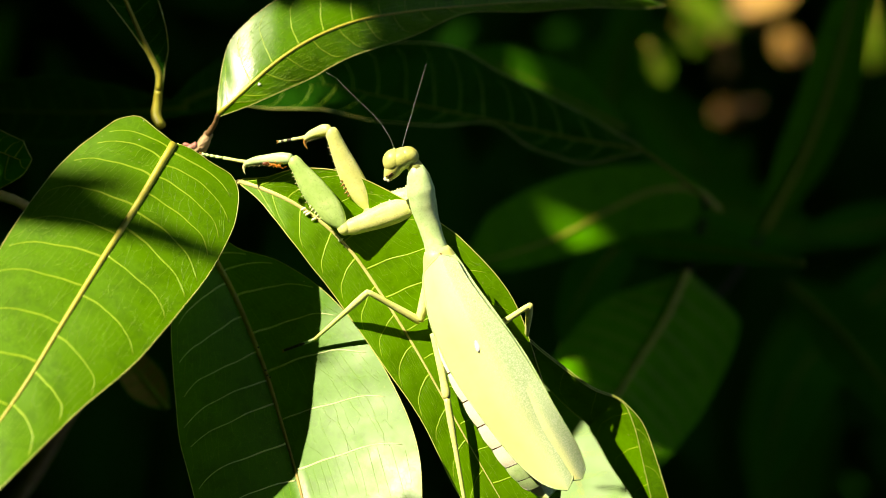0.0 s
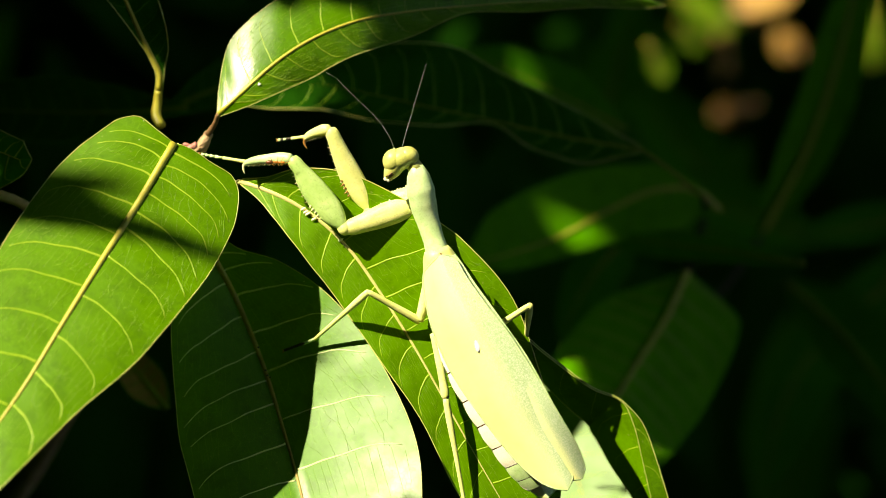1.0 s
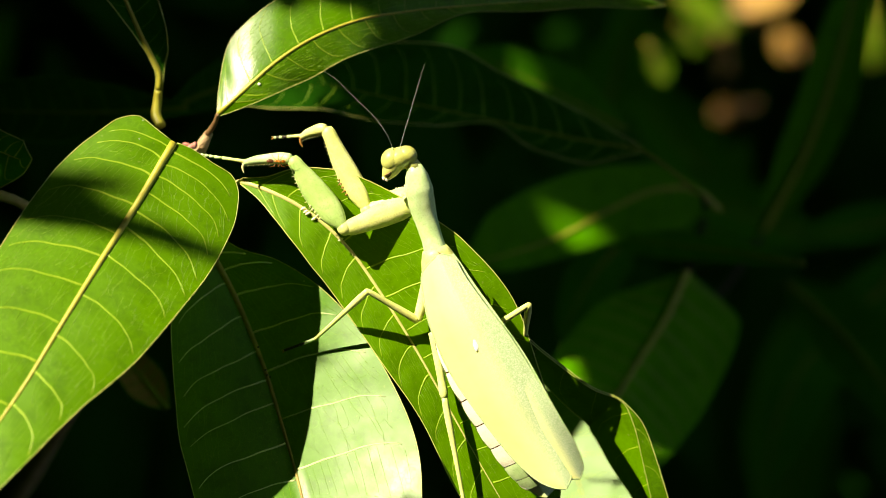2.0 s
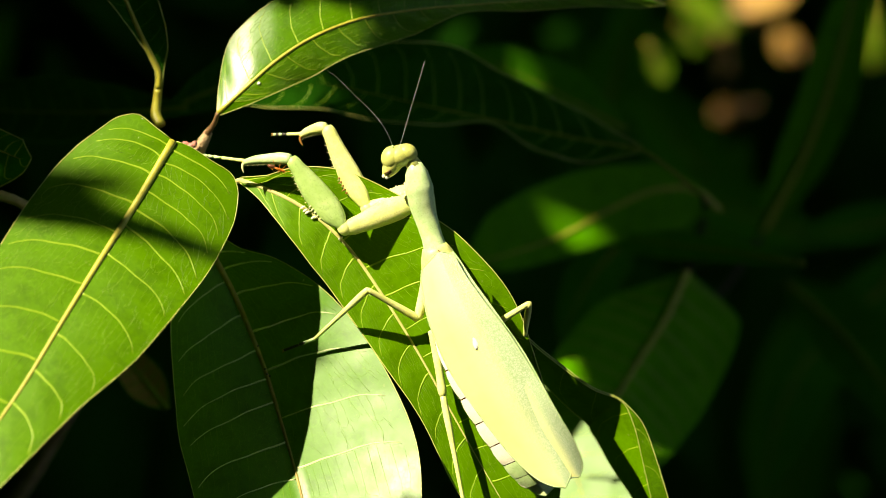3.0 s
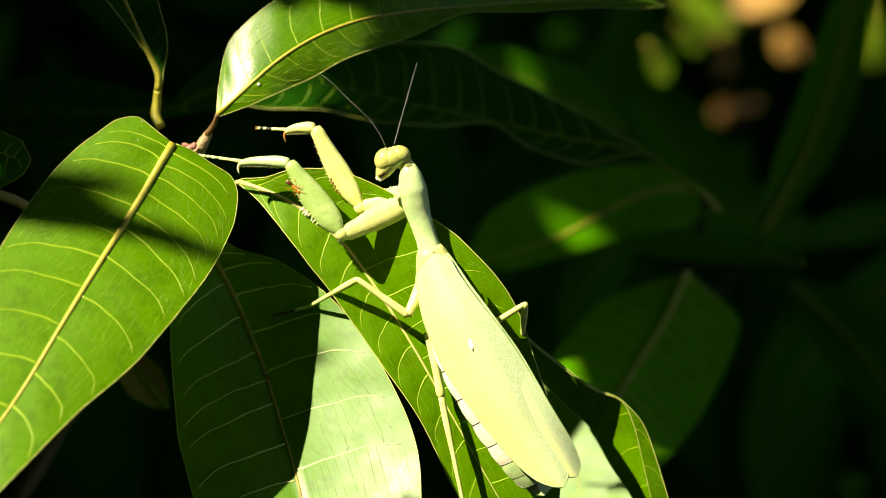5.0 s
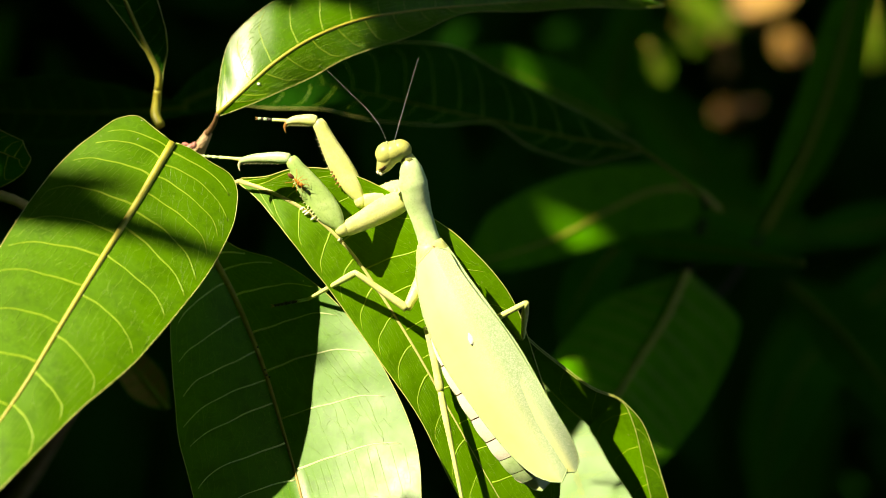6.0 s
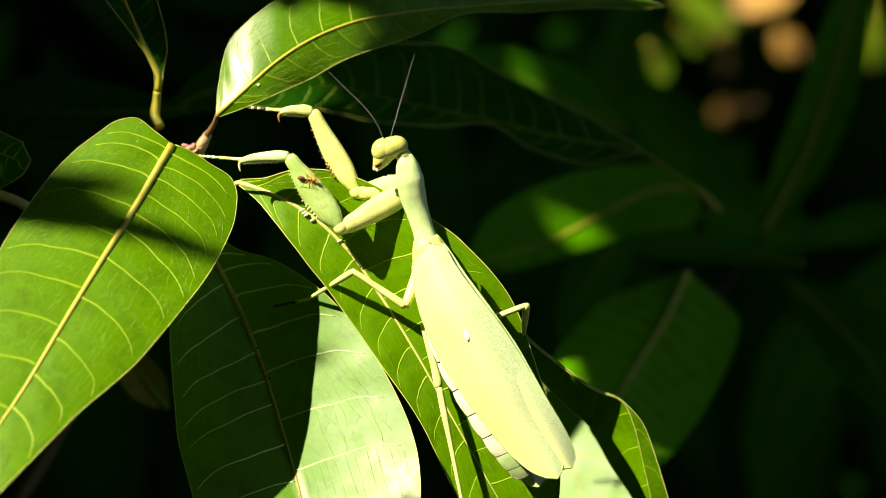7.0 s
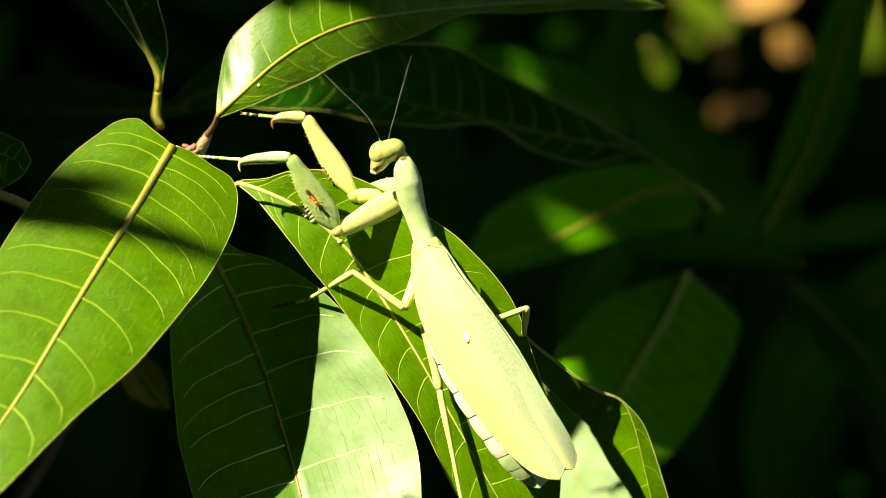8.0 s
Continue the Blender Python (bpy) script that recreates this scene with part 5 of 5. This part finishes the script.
    for f in me.polygons:
        f.use_smooth = True
    ob = new(name, me)
    ob.matrix_world = TWIG
    return tagged(ob, label, "foliage", "", "stuff")


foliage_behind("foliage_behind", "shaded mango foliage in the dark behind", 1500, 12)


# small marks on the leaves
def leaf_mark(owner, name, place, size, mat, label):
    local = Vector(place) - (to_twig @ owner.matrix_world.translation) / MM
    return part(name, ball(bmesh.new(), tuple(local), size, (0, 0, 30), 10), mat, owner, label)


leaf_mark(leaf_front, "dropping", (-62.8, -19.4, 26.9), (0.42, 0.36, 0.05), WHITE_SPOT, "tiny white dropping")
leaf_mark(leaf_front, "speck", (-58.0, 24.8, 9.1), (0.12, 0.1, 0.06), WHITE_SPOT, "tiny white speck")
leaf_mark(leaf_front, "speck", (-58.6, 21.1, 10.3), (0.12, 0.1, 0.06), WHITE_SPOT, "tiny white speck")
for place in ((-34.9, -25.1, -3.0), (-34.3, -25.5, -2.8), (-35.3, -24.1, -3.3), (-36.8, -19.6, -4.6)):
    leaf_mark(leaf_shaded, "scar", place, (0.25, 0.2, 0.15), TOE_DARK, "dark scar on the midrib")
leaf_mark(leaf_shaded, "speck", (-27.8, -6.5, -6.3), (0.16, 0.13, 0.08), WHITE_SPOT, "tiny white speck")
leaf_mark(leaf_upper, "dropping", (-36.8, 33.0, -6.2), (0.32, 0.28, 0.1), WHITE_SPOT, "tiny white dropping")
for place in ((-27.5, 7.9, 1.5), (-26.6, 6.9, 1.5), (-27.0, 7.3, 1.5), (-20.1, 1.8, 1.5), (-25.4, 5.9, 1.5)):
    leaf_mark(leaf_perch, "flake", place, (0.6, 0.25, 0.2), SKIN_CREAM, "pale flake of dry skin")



# ---- what moves ----
def bone(x, y, z, x2, y2, z2):
    """The pose of a limb piece that runs from one joint to the next, its back to the viewer."""
    a = (Vector((x2, y2, z2)) - Vector((x, y, z))).normalized()
    side = Vector((0, 0, 1)).cross(a).normalized()
    up = a.cross(side)
    m = Matrix((a, side, up)).transposed().to_4x4()
    m.translation = Vector((x, y, z)) * MM
    return m


def motions():
    # the body rocks and creeps up the leaf
    walk(mantis, [(0, TWIG @ pose(0.00196, -0.00120, 0.01000, 0, 0, -0.00)),
                  (1, TWIG @ pose(0.00196, -0.00120, 0.01000, 0, 0, -0.00)),
                  (1.5, TWIG @ pose(0.00173, -0.00121, 0.01000, 0, 0, 0.08)),
                  (3, TWIG @ pose(0.00162, -0.00068, 0.01000, 0, 0, -0.12)),
                  (3.5, TWIG @ pose(0.00152, -0.00095, 0.01000, 0, 0, 0.04)),
                  (4, TWIG @ pose(0.00105, -0.00078, 0.01000, 0, 0, 0.56)),
                  (4.5, TWIG @ pose(0.00058, -0.00109, 0.01000, 0, 0, 0.76)),
                  (6, TWIG @ pose(0.00062, 0.00016, 0.01000, 0, 0, 0.22)),
                  (6.5, TWIG @ pose(0.00039, 0.00079, 0.01000, 0, 0, 0.07)),
                  (7, TWIG @ pose(-0.00011, 0.00089, 0.01000, 0, 0, 0.23)),
                  (7.5, TWIG @ pose(0.00018, -0.00009, 0.01000, 0, 0, 0.51)),
                  (8, TWIG @ pose(-0.00035, 0.00045, 0.01000, 0, 0, 0.95))])
    walk(fore_coxa_l, [(0, bone(-7.02, 9.66, -5.80, -21.15, 5.15, -4.80)), (1, bone(-7.02, 9.66, -5.80, -21.15, 5.15, -4.80)), (1.5, bone(-7.02, 9.66, -5.80, -20.95, 5.17, -3.20)), (3, bone(-7.02, 9.66, -5.80, -20.74, 4.57, -3.20)), (3.5, bone(-7.02, 9.66, -5.80, -20.74, 4.57, -3.20)), (4, bone(-7.02, 9.66, -5.80, -20.40, 4.25, -2.25)), (4.5, bone(-7.02, 9.66, -5.80, -20.24, 4.09, -1.90)), (6, bone(-7.02, 9.66, -5.80, -20.12, 3.62, -2.20)), (6.5, bone(-7.02, 9.66, -5.80, -20.15, 3.27, -3.00)), (7, bone(-7.02, 9.66, -5.80, -19.67, 3.22, -1.40)), (7.5, bone(-7.02, 9.66, -5.80, -19.97, 3.53, -1.85)), (8, bone(-7.02, 9.66, -5.80, -19.96, 3.47, -1.90))])
    walk(fore_femur_l, [(0, bone(-21.15, 5.15, -4.80, -31.50, 18.81, -3.80)), (1, bone(-21.15, 5.15, -4.80, -31.50, 18.81, -3.80)), (1.5, bone(-20.95, 5.17, -3.20, -31.26, 18.87, -4.05)), (3, bone(-20.74, 4.57, -3.20, -31.26, 18.09, -2.02)), (3.5, bone(-20.74, 4.57, -3.20, -31.00, 18.34, -3.15)), (4, bone(-20.40, 4.25, -2.25, -30.42, 18.20, -2.40)), (4.5, bone(-20.24, 4.09, -1.90, -30.24, 18.00, -0.76)), (6, bone(-20.12, 3.62, -2.20, -30.22, 17.45, -0.90)), (6.5, bone(-20.15, 3.27, -3.00, -29.97, 17.03, 0.00)), (7, bone(-19.67, 3.22, -1.40, -29.72, 17.08, -0.05)), (7.5, bone(-19.97, 3.53, -1.85, -29.63, 17.67, -0.56)), (8, bone(-19.96, 3.47, -1.90, -28.81, 17.61, 2.15))])
    walk(fore_tibia_l, [(0, bone(-31.50, 18.81, -3.80, -40.85, 18.32, -8.20)), (1, bone(-31.50, 18.81, -3.80, -40.92, 18.39, -8.05)), (1.5, bone(-31.26, 18.87, -4.05, -40.71, 18.50, -8.25)), (3, bone(-31.26, 18.09, -2.02, -40.61, 17.87, -6.45)), (3.5, bone(-31.00, 18.34, -3.15, -40.73, 18.19, -6.65)), (4, bone(-30.42, 18.20, -2.40, -40.26, 18.27, -5.60)), (4.5, bone(-30.24, 18.00, -0.76, -39.89, 18.60, -4.45)), (6, bone(-30.22, 17.45, -0.90, -39.97, 17.52, -4.35)), (6.5, bone(-29.97, 17.03, 0.00, -39.72, 16.72, -3.45)), (7, bone(-29.72, 17.08, -0.05, -39.24, 16.73, -4.10)), (7.5, bone(-29.63, 17.67, -0.56, -39.42, 17.86, -3.90)), (8, bone(-28.81, 17.61, 2.15, -38.53, 17.49, -1.40))])
    walk(fore_tarsus_l, [(0, bone(-40.85, 18.32, -8.20, -49.52, 19.94, -9.80)), (1, bone(-40.92, 18.39, -8.05, -49.63, 19.88, -9.60)), (1.5, bone(-40.71, 18.50, -8.25, -49.44, 19.93, -9.70)), (3, bone(-40.61, 17.87, -6.45, -49.38, 19.08, -7.85)), (3.5, bone(-40.73, 18.19, -6.65, -49.38, 19.50, -8.65)), (4, bone(-40.26, 18.27, -5.60, -48.73, 19.73, -8.15)), (4.5, bone(-39.89, 18.60, -4.45, -48.18, 20.15, -7.50)), (6, bone(-39.97, 17.52, -4.35, -48.40, 18.34, -7.30)), (6.5, bone(-39.72, 16.72, -3.45, -48.12, 17.52, -6.50)), (7, bone(-39.24, 16.73, -4.10, -47.65, 17.55, -7.10)), (7.5, bone(-39.42, 17.86, -3.90, -47.83, 18.72, -6.90)), (8, bone(-38.53, 17.49, -1.40, -46.90, 18.40, -4.50))])
    walk(fore_coxa_r, [(0, bone(-7.03, 11.22, -6.80, -16.41, 8.59, -7.40)), (1, bone(-7.03, 11.22, -6.80, -16.41, 8.59, -7.40)), (1.5, bone(-7.03, 11.22, -6.80, -16.43, 8.62, -6.55)), (3, bone(-7.03, 11.22, -6.80, -16.37, 8.45, -6.25)), (3.5, bone(-7.03, 11.22, -6.80, -16.43, 8.63, -6.46)), (4, bone(-7.03, 11.22, -6.80, -16.50, 8.87, -6.46)), (4.5, bone(-7.03, 11.22, -6.80, -16.56, 9.14, -6.47)), (6, bone(-7.03, 11.22, -6.80, -16.57, 9.18, -6.47)), (6.5, bone(-7.03, 11.22, -6.80, -16.67, 9.72, -6.48)), (7, bone(-7.03, 11.22, -6.80, -16.74, 10.29, -6.48)), (7.5, bone(-7.03, 11.22, -6.80, -16.70, 9.95, -6.48)), (8, bone(-7.03, 11.22, -6.80, -16.74, 10.32, -6.45))])
    walk(fore_femur_r, [(0, bone(-16.41, 8.59, -7.40, -24.06, 24.50, -3.80)), (1, bone(-16.41, 8.59, -7.40, -24.06, 24.50, -3.80)), (1.5, bone(-16.43, 8.62, -6.55, -24.50, 24.67, -5.20)), (3, bone(-16.37, 8.45, -6.25, -24.56, 24.50, -6.40)), (3.5, bone(-16.43, 8.63, -6.46, -24.80, 24.54, -5.26)), (4, bone(-16.50, 8.87, -6.46, -25.22, 24.58, -5.19)), (4.5, bone(-16.56, 9.14, -6.47, -25.49, 24.73, -5.16)), (6, bone(-16.57, 9.18, -6.47, -25.15, 24.96, -5.14)), (6.5, bone(-16.67, 9.72, -6.48, -25.63, 25.29, -5.06)), (7, bone(-16.74, 10.29, -6.48, -25.42, 26.01, -5.06)), (7.5, bone(-16.70, 9.95, -6.48, -25.25, 25.75, -5.08)), (8, bone(-16.74, 10.32, -6.45, -26.19, 25.59, -5.00))])
    walk(fore_tibia_r, [(0, bone(-24.06, 24.50, -3.80, -29.05, 23.11, -6.80)), (1, bone(-24.06, 24.50, -3.80, -29.10, 23.18, -6.75)), (1.5, bone(-24.50, 24.67, -5.20, -29.60, 23.45, -8.09)), (3, bone(-24.56, 24.50, -6.40, -29.71, 23.31, -9.20)), (3.5, bone(-24.80, 24.54, -5.26, -30.06, 23.53, -7.95)), (4, bone(-25.22, 24.58, -5.19, -30.69, 23.99, -7.55)), (4.5, bone(-25.49, 24.73, -5.16, -31.12, 24.43, -7.20)), (6, bone(-25.15, 24.96, -5.14, -31.09, 25.06, -5.90)), (6.5, bone(-25.63, 25.29, -5.06, -31.60, 25.50, -4.66)), (7, bone(-25.42, 26.01, -5.06, -31.39, 26.27, -4.66)), (7.5, bone(-25.25, 25.75, -5.08, -31.19, 26.29, -4.63)), (8, bone(-26.19, 25.59, -5.00, -32.16, 25.83, -4.57))])
    walk(fore_tarsus_r, [(0, bone(-29.05, 23.11, -6.80, -34.23, 22.38, -9.80)), (1, bone(-29.10, 23.18, -6.75, -34.36, 22.69, -9.65)), (1.5, bone(-29.60, 23.45, -8.09, -34.94, 23.07, -10.86)), (3, bone(-29.71, 23.31, -9.20, -35.17, 23.28, -11.75)), (3.5, bone(-30.06, 23.53, -7.95, -35.54, 23.64, -10.45)), (4, bone(-30.69, 23.99, -7.55, -36.23, 24.26, -9.90)), (4.5, bone(-31.12, 24.43, -7.20, -36.69, 24.84, -9.45)), (6, bone(-31.09, 25.06, -5.90, -36.78, 25.60, -7.80)), (6.5, bone(-31.60, 25.50, -4.66, -37.37, 26.08, -6.30)), (7, bone(-31.39, 26.27, -4.66, -37.24, 26.91, -5.95)), (7.5, bone(-31.19, 26.29, -4.63, -37.18, 26.96, -4.55)), (8, bone(-32.16, 25.83, -4.57, -38.13, 26.60, -4.80))])
    walk(mid_coxa_l, [(0, bone(-4.39, -5.31, -5.00, -6.60, -12.83, -5.50)), (1, bone(-4.39, -5.31, -5.00, -6.60, -12.83, -5.50)), (1.5, bone(-4.39, -5.31, -5.00, -6.72, -12.81, -5.30)), (3, bone(-4.39, -5.31, -5.00, -6.51, -12.87, -4.75)), (3.5, bone(-4.39, -5.31, -5.00, -6.71, -12.81, -4.75)), (4, bone(-4.39, -5.31, -5.00, -6.69, -12.82, -4.75)), (4.5, bone(-4.39, -5.31, -5.00, -7.22, -12.20, -2.50)), (6, bone(-4.39, -5.31, -5.00, -7.68, -11.64, -1.70)), (6.5, bone(-4.39, -5.31, -5.00, -7.42, -11.86, -1.90)), (7, bone(-4.39, -5.31, -5.00, -7.28, -11.92, -1.90)), (7.5, bone(-4.39, -5.31, -5.00, -7.51, -11.67, -1.60)), (8, bone(-4.39, -5.31, -5.00, -7.41, -11.84, -1.85))])
    walk(mid_femur_l, [(0, bone(-6.60, -12.83, -5.50, -16.42, -7.12, -1.50)), (1, bone(-6.60, -12.83, -5.50, -16.42, -7.12, -1.50)), (1.5, bone(-6.72, -12.81, -5.30, -16.29, -6.97, -0.90)), (3, bone(-6.51, -12.87, -4.75, -16.12, -7.22, -0.20)), (3.5, bone(-6.71, -12.81, -4.75, -16.26, -7.12, -0.15)), (4, bone(-6.69, -12.82, -4.75, -15.95, -6.71, -0.10)), (4.5, bone(-7.22, -12.20, -2.50, -16.91, -5.07, -2.21)), (6, bone(-7.68, -11.64, -1.70, -17.50, -4.68, -1.42)), (6.5, bone(-7.42, -11.86, -1.90, -17.38, -5.11, -1.53)), (7, bone(-7.28, -11.92, -1.90, -17.23, -5.16, -1.57)), (7.5, bone(-7.51, -11.67, -1.60, -17.32, -4.69, -1.32)), (8, bone(-7.41, -11.84, -1.85, -17.06, -4.66, -1.47))])
    walk(mid_tibia_l, [(0, bone(-16.42, -7.12, -1.50, -27.40, -16.72, -11.70)), (1, bone(-16.42, -7.12, -1.50, -27.40, -16.71, -11.72)), (1.5, bone(-16.29, -6.97, -0.90, -27.17, -16.61, -11.19)), (3, bone(-16.12, -7.22, -0.20, -26.94, -17.14, -10.27)), (3.5, bone(-16.26, -7.12, -0.15, -26.92, -16.80, -10.62)), (4, bone(-15.95, -6.71, -0.10, -26.93, -15.85, -10.72)), (4.5, bone(-16.91, -5.07, -2.21, -28.28, -11.16, -14.48)), (6, bone(-17.50, -4.68, -1.42, -27.57, -10.06, -15.08)), (6.5, bone(-17.38, -5.11, -1.53, -27.40, -10.82, -15.09)), (7, bone(-17.23, -5.16, -1.57, -27.03, -10.89, -15.28)), (7.5, bone(-17.32, -4.69, -1.32, -27.43, -9.85, -15.03)), (8, bone(-17.06, -4.66, -1.47, -27.08, -10.23, -15.09))])
    walk(mid_tarsus_l, [(0, bone(-27.40, -16.72, -11.70, -33.50, -18.96, -14.02)), (1, bone(-27.40, -16.71, -11.72, -33.49, -18.96, -14.05)), (1.5, bone(-27.17, -16.61, -11.19, -33.27, -18.88, -13.46)), (3, bone(-26.94, -17.14, -10.27, -33.02, -19.46, -12.55)), (3.5, bone(-26.92, -16.80, -10.62, -33.01, -19.12, -12.87)), (4, bone(-26.93, -15.85, -10.72, -33.15, -18.08, -12.72)), (4.5, bone(-28.28, -11.16, -14.48, -34.96, -13.17, -13.93)), (6, bone(-27.57, -10.06, -15.08, -34.44, -11.33, -14.55)), (6.5, bone(-27.40, -10.82, -15.09, -34.26, -12.13, -14.56)), (7, bone(-27.03, -10.89, -15.28, -33.89, -12.22, -14.76)), (7.5, bone(-27.43, -9.85, -15.03, -34.29, -11.20, -14.51)), (8, bone(-27.08, -10.23, -15.09, -33.94, -11.56, -14.57))])
    walk(mid_femur_r, [(0, bone(4.77, -16.35, -5.00, 14.84, -9.60, 0.00)), (1, bone(4.77, -16.35, -5.00, 14.84, -9.60, 0.00)), (1.5, bone(4.77, -16.35, -5.00, 14.85, -9.61, 0.00)), (3, bone(4.77, -16.35, -5.00, 15.00, -9.77, -0.10)), (3.5, bone(4.77, -16.35, -5.00, 14.94, -9.86, 0.15)), (4, bone(4.77, -16.35, -5.00, 15.11, -10.06, 0.05)), (4.5, bone(4.77, -16.35, -5.00, 15.14, -9.70, -0.50)), (6, bone(4.77, -16.35, -5.00, 15.38, -10.58, 0.10)), (6.5, bone(4.77, -16.35, -5.00, 15.75, -11.07, -0.15)), (7, bone(4.77, -16.35, -5.00, 16.22, -11.77, -0.55)), (7.5, bone(4.77, -16.35, -5.00, 16.10, -11.53, -0.50)), (8, bone(4.77, -16.35, -5.00, 16.32, -12.09, -0.50))])
    walk(mid_tibia_r, [(0, bone(14.84, -9.60, 0.00, 14.18, -20.21, -12.00)), (1, bone(14.84, -9.60, 0.00, 14.03, -20.26, -11.95)), (1.5, bone(14.85, -9.61, 0.00, 14.15, -20.28, -11.94)), (3, bone(15.00, -9.77, -0.10, 14.11, -20.84, -11.66)), (3.5, bone(14.94, -9.86, 0.15, 14.07, -20.63, -11.70)), (4, bone(15.11, -10.06, 0.05, 14.28, -20.95, -11.69)), (4.5, bone(15.14, -9.70, -0.50, 14.62, -20.75, -12.10)), (6, bone(15.38, -10.58, 0.10, 14.73, -21.97, -11.16)), (6.5, bone(15.75, -11.07, -0.15, 15.03, -22.61, -11.26)), (7, bone(16.22, -11.77, -0.55, 15.49, -22.82, -12.14)), (7.5, bone(16.10, -11.53, -0.50, 15.11, -22.00, -12.60)), (8, bone(16.32, -12.09, -0.50, 15.47, -22.70, -12.49))])
    walk(hind_femur_l, [(0, bone(-3.51, -15.28, -6.00, -1.19, -27.94, -5.00)), (1, bone(-3.51, -15.28, -6.00, -1.43, -27.99, -5.12)), (1.5, bone(-3.51, -15.28, -6.00, -1.36, -27.97, -5.13)), (3, bone(-3.51, -15.28, -6.00, -1.57, -28.01, -5.18)), (3.5, bone(-3.51, -15.28, -6.00, -1.62, -28.02, -5.17)), (4, bone(-3.51, -15.28, -6.00, -1.56, -28.01, -5.19)), (4.5, bone(-3.51, -15.28, -6.00, -1.30, -27.97, -5.18)), (6, bone(-3.51, -15.28, -6.00, -1.22, -27.95, -5.17)), (6.5, bone(-3.51, -15.28, -6.00, -1.05, -27.92, -5.14)), (7, bone(-3.51, -15.28, -6.00, -0.77, -27.86, -5.16)), (7.5, bone(-3.51, -15.28, -6.00, -0.94, -27.90, -5.15)), (8, bone(-3.51, -15.28, -6.00, -0.81, -27.87, -5.15))])
    walk(hind_tibia_l, [(0, bone(-1.19, -27.94, -5.00, 2.69, -50.74, -6.50)), (1, bone(-1.43, -27.99, -5.12, 2.63, -50.76, -6.50)), (1.5, bone(-1.36, -27.97, -5.13, 2.76, -50.75, -6.30)), (3, bone(-1.57, -28.01, -5.18, 2.88, -50.61, -2.58)), (3.5, bone(-1.62, -28.02, -5.17, 2.85, -50.61, -2.55)), (4, bone(-1.56, -28.01, -5.19, 2.81, -50.62, -2.57)), (4.5, bone(-1.30, -27.97, -5.18, 3.12, -50.65, -3.35)), (6, bone(-1.22, -27.95, -5.17, 3.21, -50.56, -2.59)), (6.5, bone(-1.05, -27.92, -5.14, 3.42, -50.52, -2.57)), (7, bone(-0.77, -27.86, -5.16, 3.70, -50.46, -2.59)), (7.5, bone(-0.94, -27.90, -5.15, 3.35, -50.53, -2.57)), (8, bone(-0.81, -27.87, -5.15, 3.35, -50.52, -2.54))])
    # the sprig sways a little
    drift = [(0, 0, 0), (1.5, 0, 0), (3, -0.11, 0.33), (3.5, 0, 0), (4, -0.11, 0.1), (4.5, -0.2, -0.1), (6, -0.2, 0.1), (6.5, -0.2, 0), (7, -0.3, -0.2), (7.5, -0.1, -0.55), (8, -0.2, -0.33)]
    for ob, k, turn in ((leaf_front, 1.3, 0.45), (leaf_shaded, 0.8, 0), (leaf_perch, 0.9, 0), (leaf_upper, 0.6, 0), (leaf_young, 0.8, 0), (leaf_edge, 0.8, 0), (leaf_under, 0.5, 0), (node_twig, 0.8, 0)):
        rest = ob.matrix_world.copy()
        walk(ob, [(t, rest @ pose(k * x * MM, k * y * MM, 0, 0, 0, -turn * x / 0.3)) for t, x, y in drift])
    walk(ant, [(0, TWIG @ mm(-33.0, 16.9, 7.3) @ pose(0, 0, 0, 100, 0, -8)), (1.2, TWIG @ mm(-32.2, 17.4, 7.8) @ pose(0, 0, 0, 60, 0, 0)), (1.7, TWIG @ mm(-32.1, 17.5, 8.0) @ pose(0, 0, 0, 30, 0, 0)),
               (2.8, TWIG @ mm(-32.3, 16.2, 8.0) @ pose(0, 0, 0, 60, 0, -15)), (3.0, TWIG @ mm(-31.9, 16.0, 8.0) @ pose(0, 0, 0, 60, 0, -20)), (3.5, TWIG @ mm(-31.1, 15.2, 8.3) @ pose(0, 0, 0, 50, 0, -32)),
               (3.8, TWIG @ mm(-30.9, 14.5, 8.3) @ pose(0, 0, 0, 40, 0, -40)), (4.2, TWIG @ mm(-30.1, 13.4, 8.3) @ pose(0, 0, 0, 30, 0, -55)), (4.5, TWIG @ mm(-29.2, 11.5, 8.3) @ pose(0, 0, 0, 30, 0, -45)),
               (5.8, TWIG @ mm(-28.4, 13.5, 10.0) @ pose(0, 0, 0, 10, 0, -42)), (6.0, TWIG @ mm(-28.3, 13.2, 10.2) @ pose(0, 0, 0, 0, 0, -40)), (6.5, TWIG @ mm(-27.0, 13.2, 10.3) @ pose(0, 0, 0, 0, 0, -25)),
               (6.8, TWIG @ mm(-26.2, 13.3, 10.3) @ pose(0, 0, 0, 0, 0, -5)), (7.2, TWIG @ mm(-25.9, 13.6, 10.3) @ pose(0, 0, 0, 0, 0, -15)), (7.5, TWIG @ mm(-25.8, 12.6, 10.3) @ pose(0, 0, 0, 0, 0, -40)),
               (7.8, TWIG @ mm(-25.5, 11.4, 11.1) @ pose(0, 0, 0, 0, 0, -50)), (8, TWIG @ mm(-25.1, 9.8, 11.3) @ pose(0, 0, 0, 0, 0, -52))])



motions()
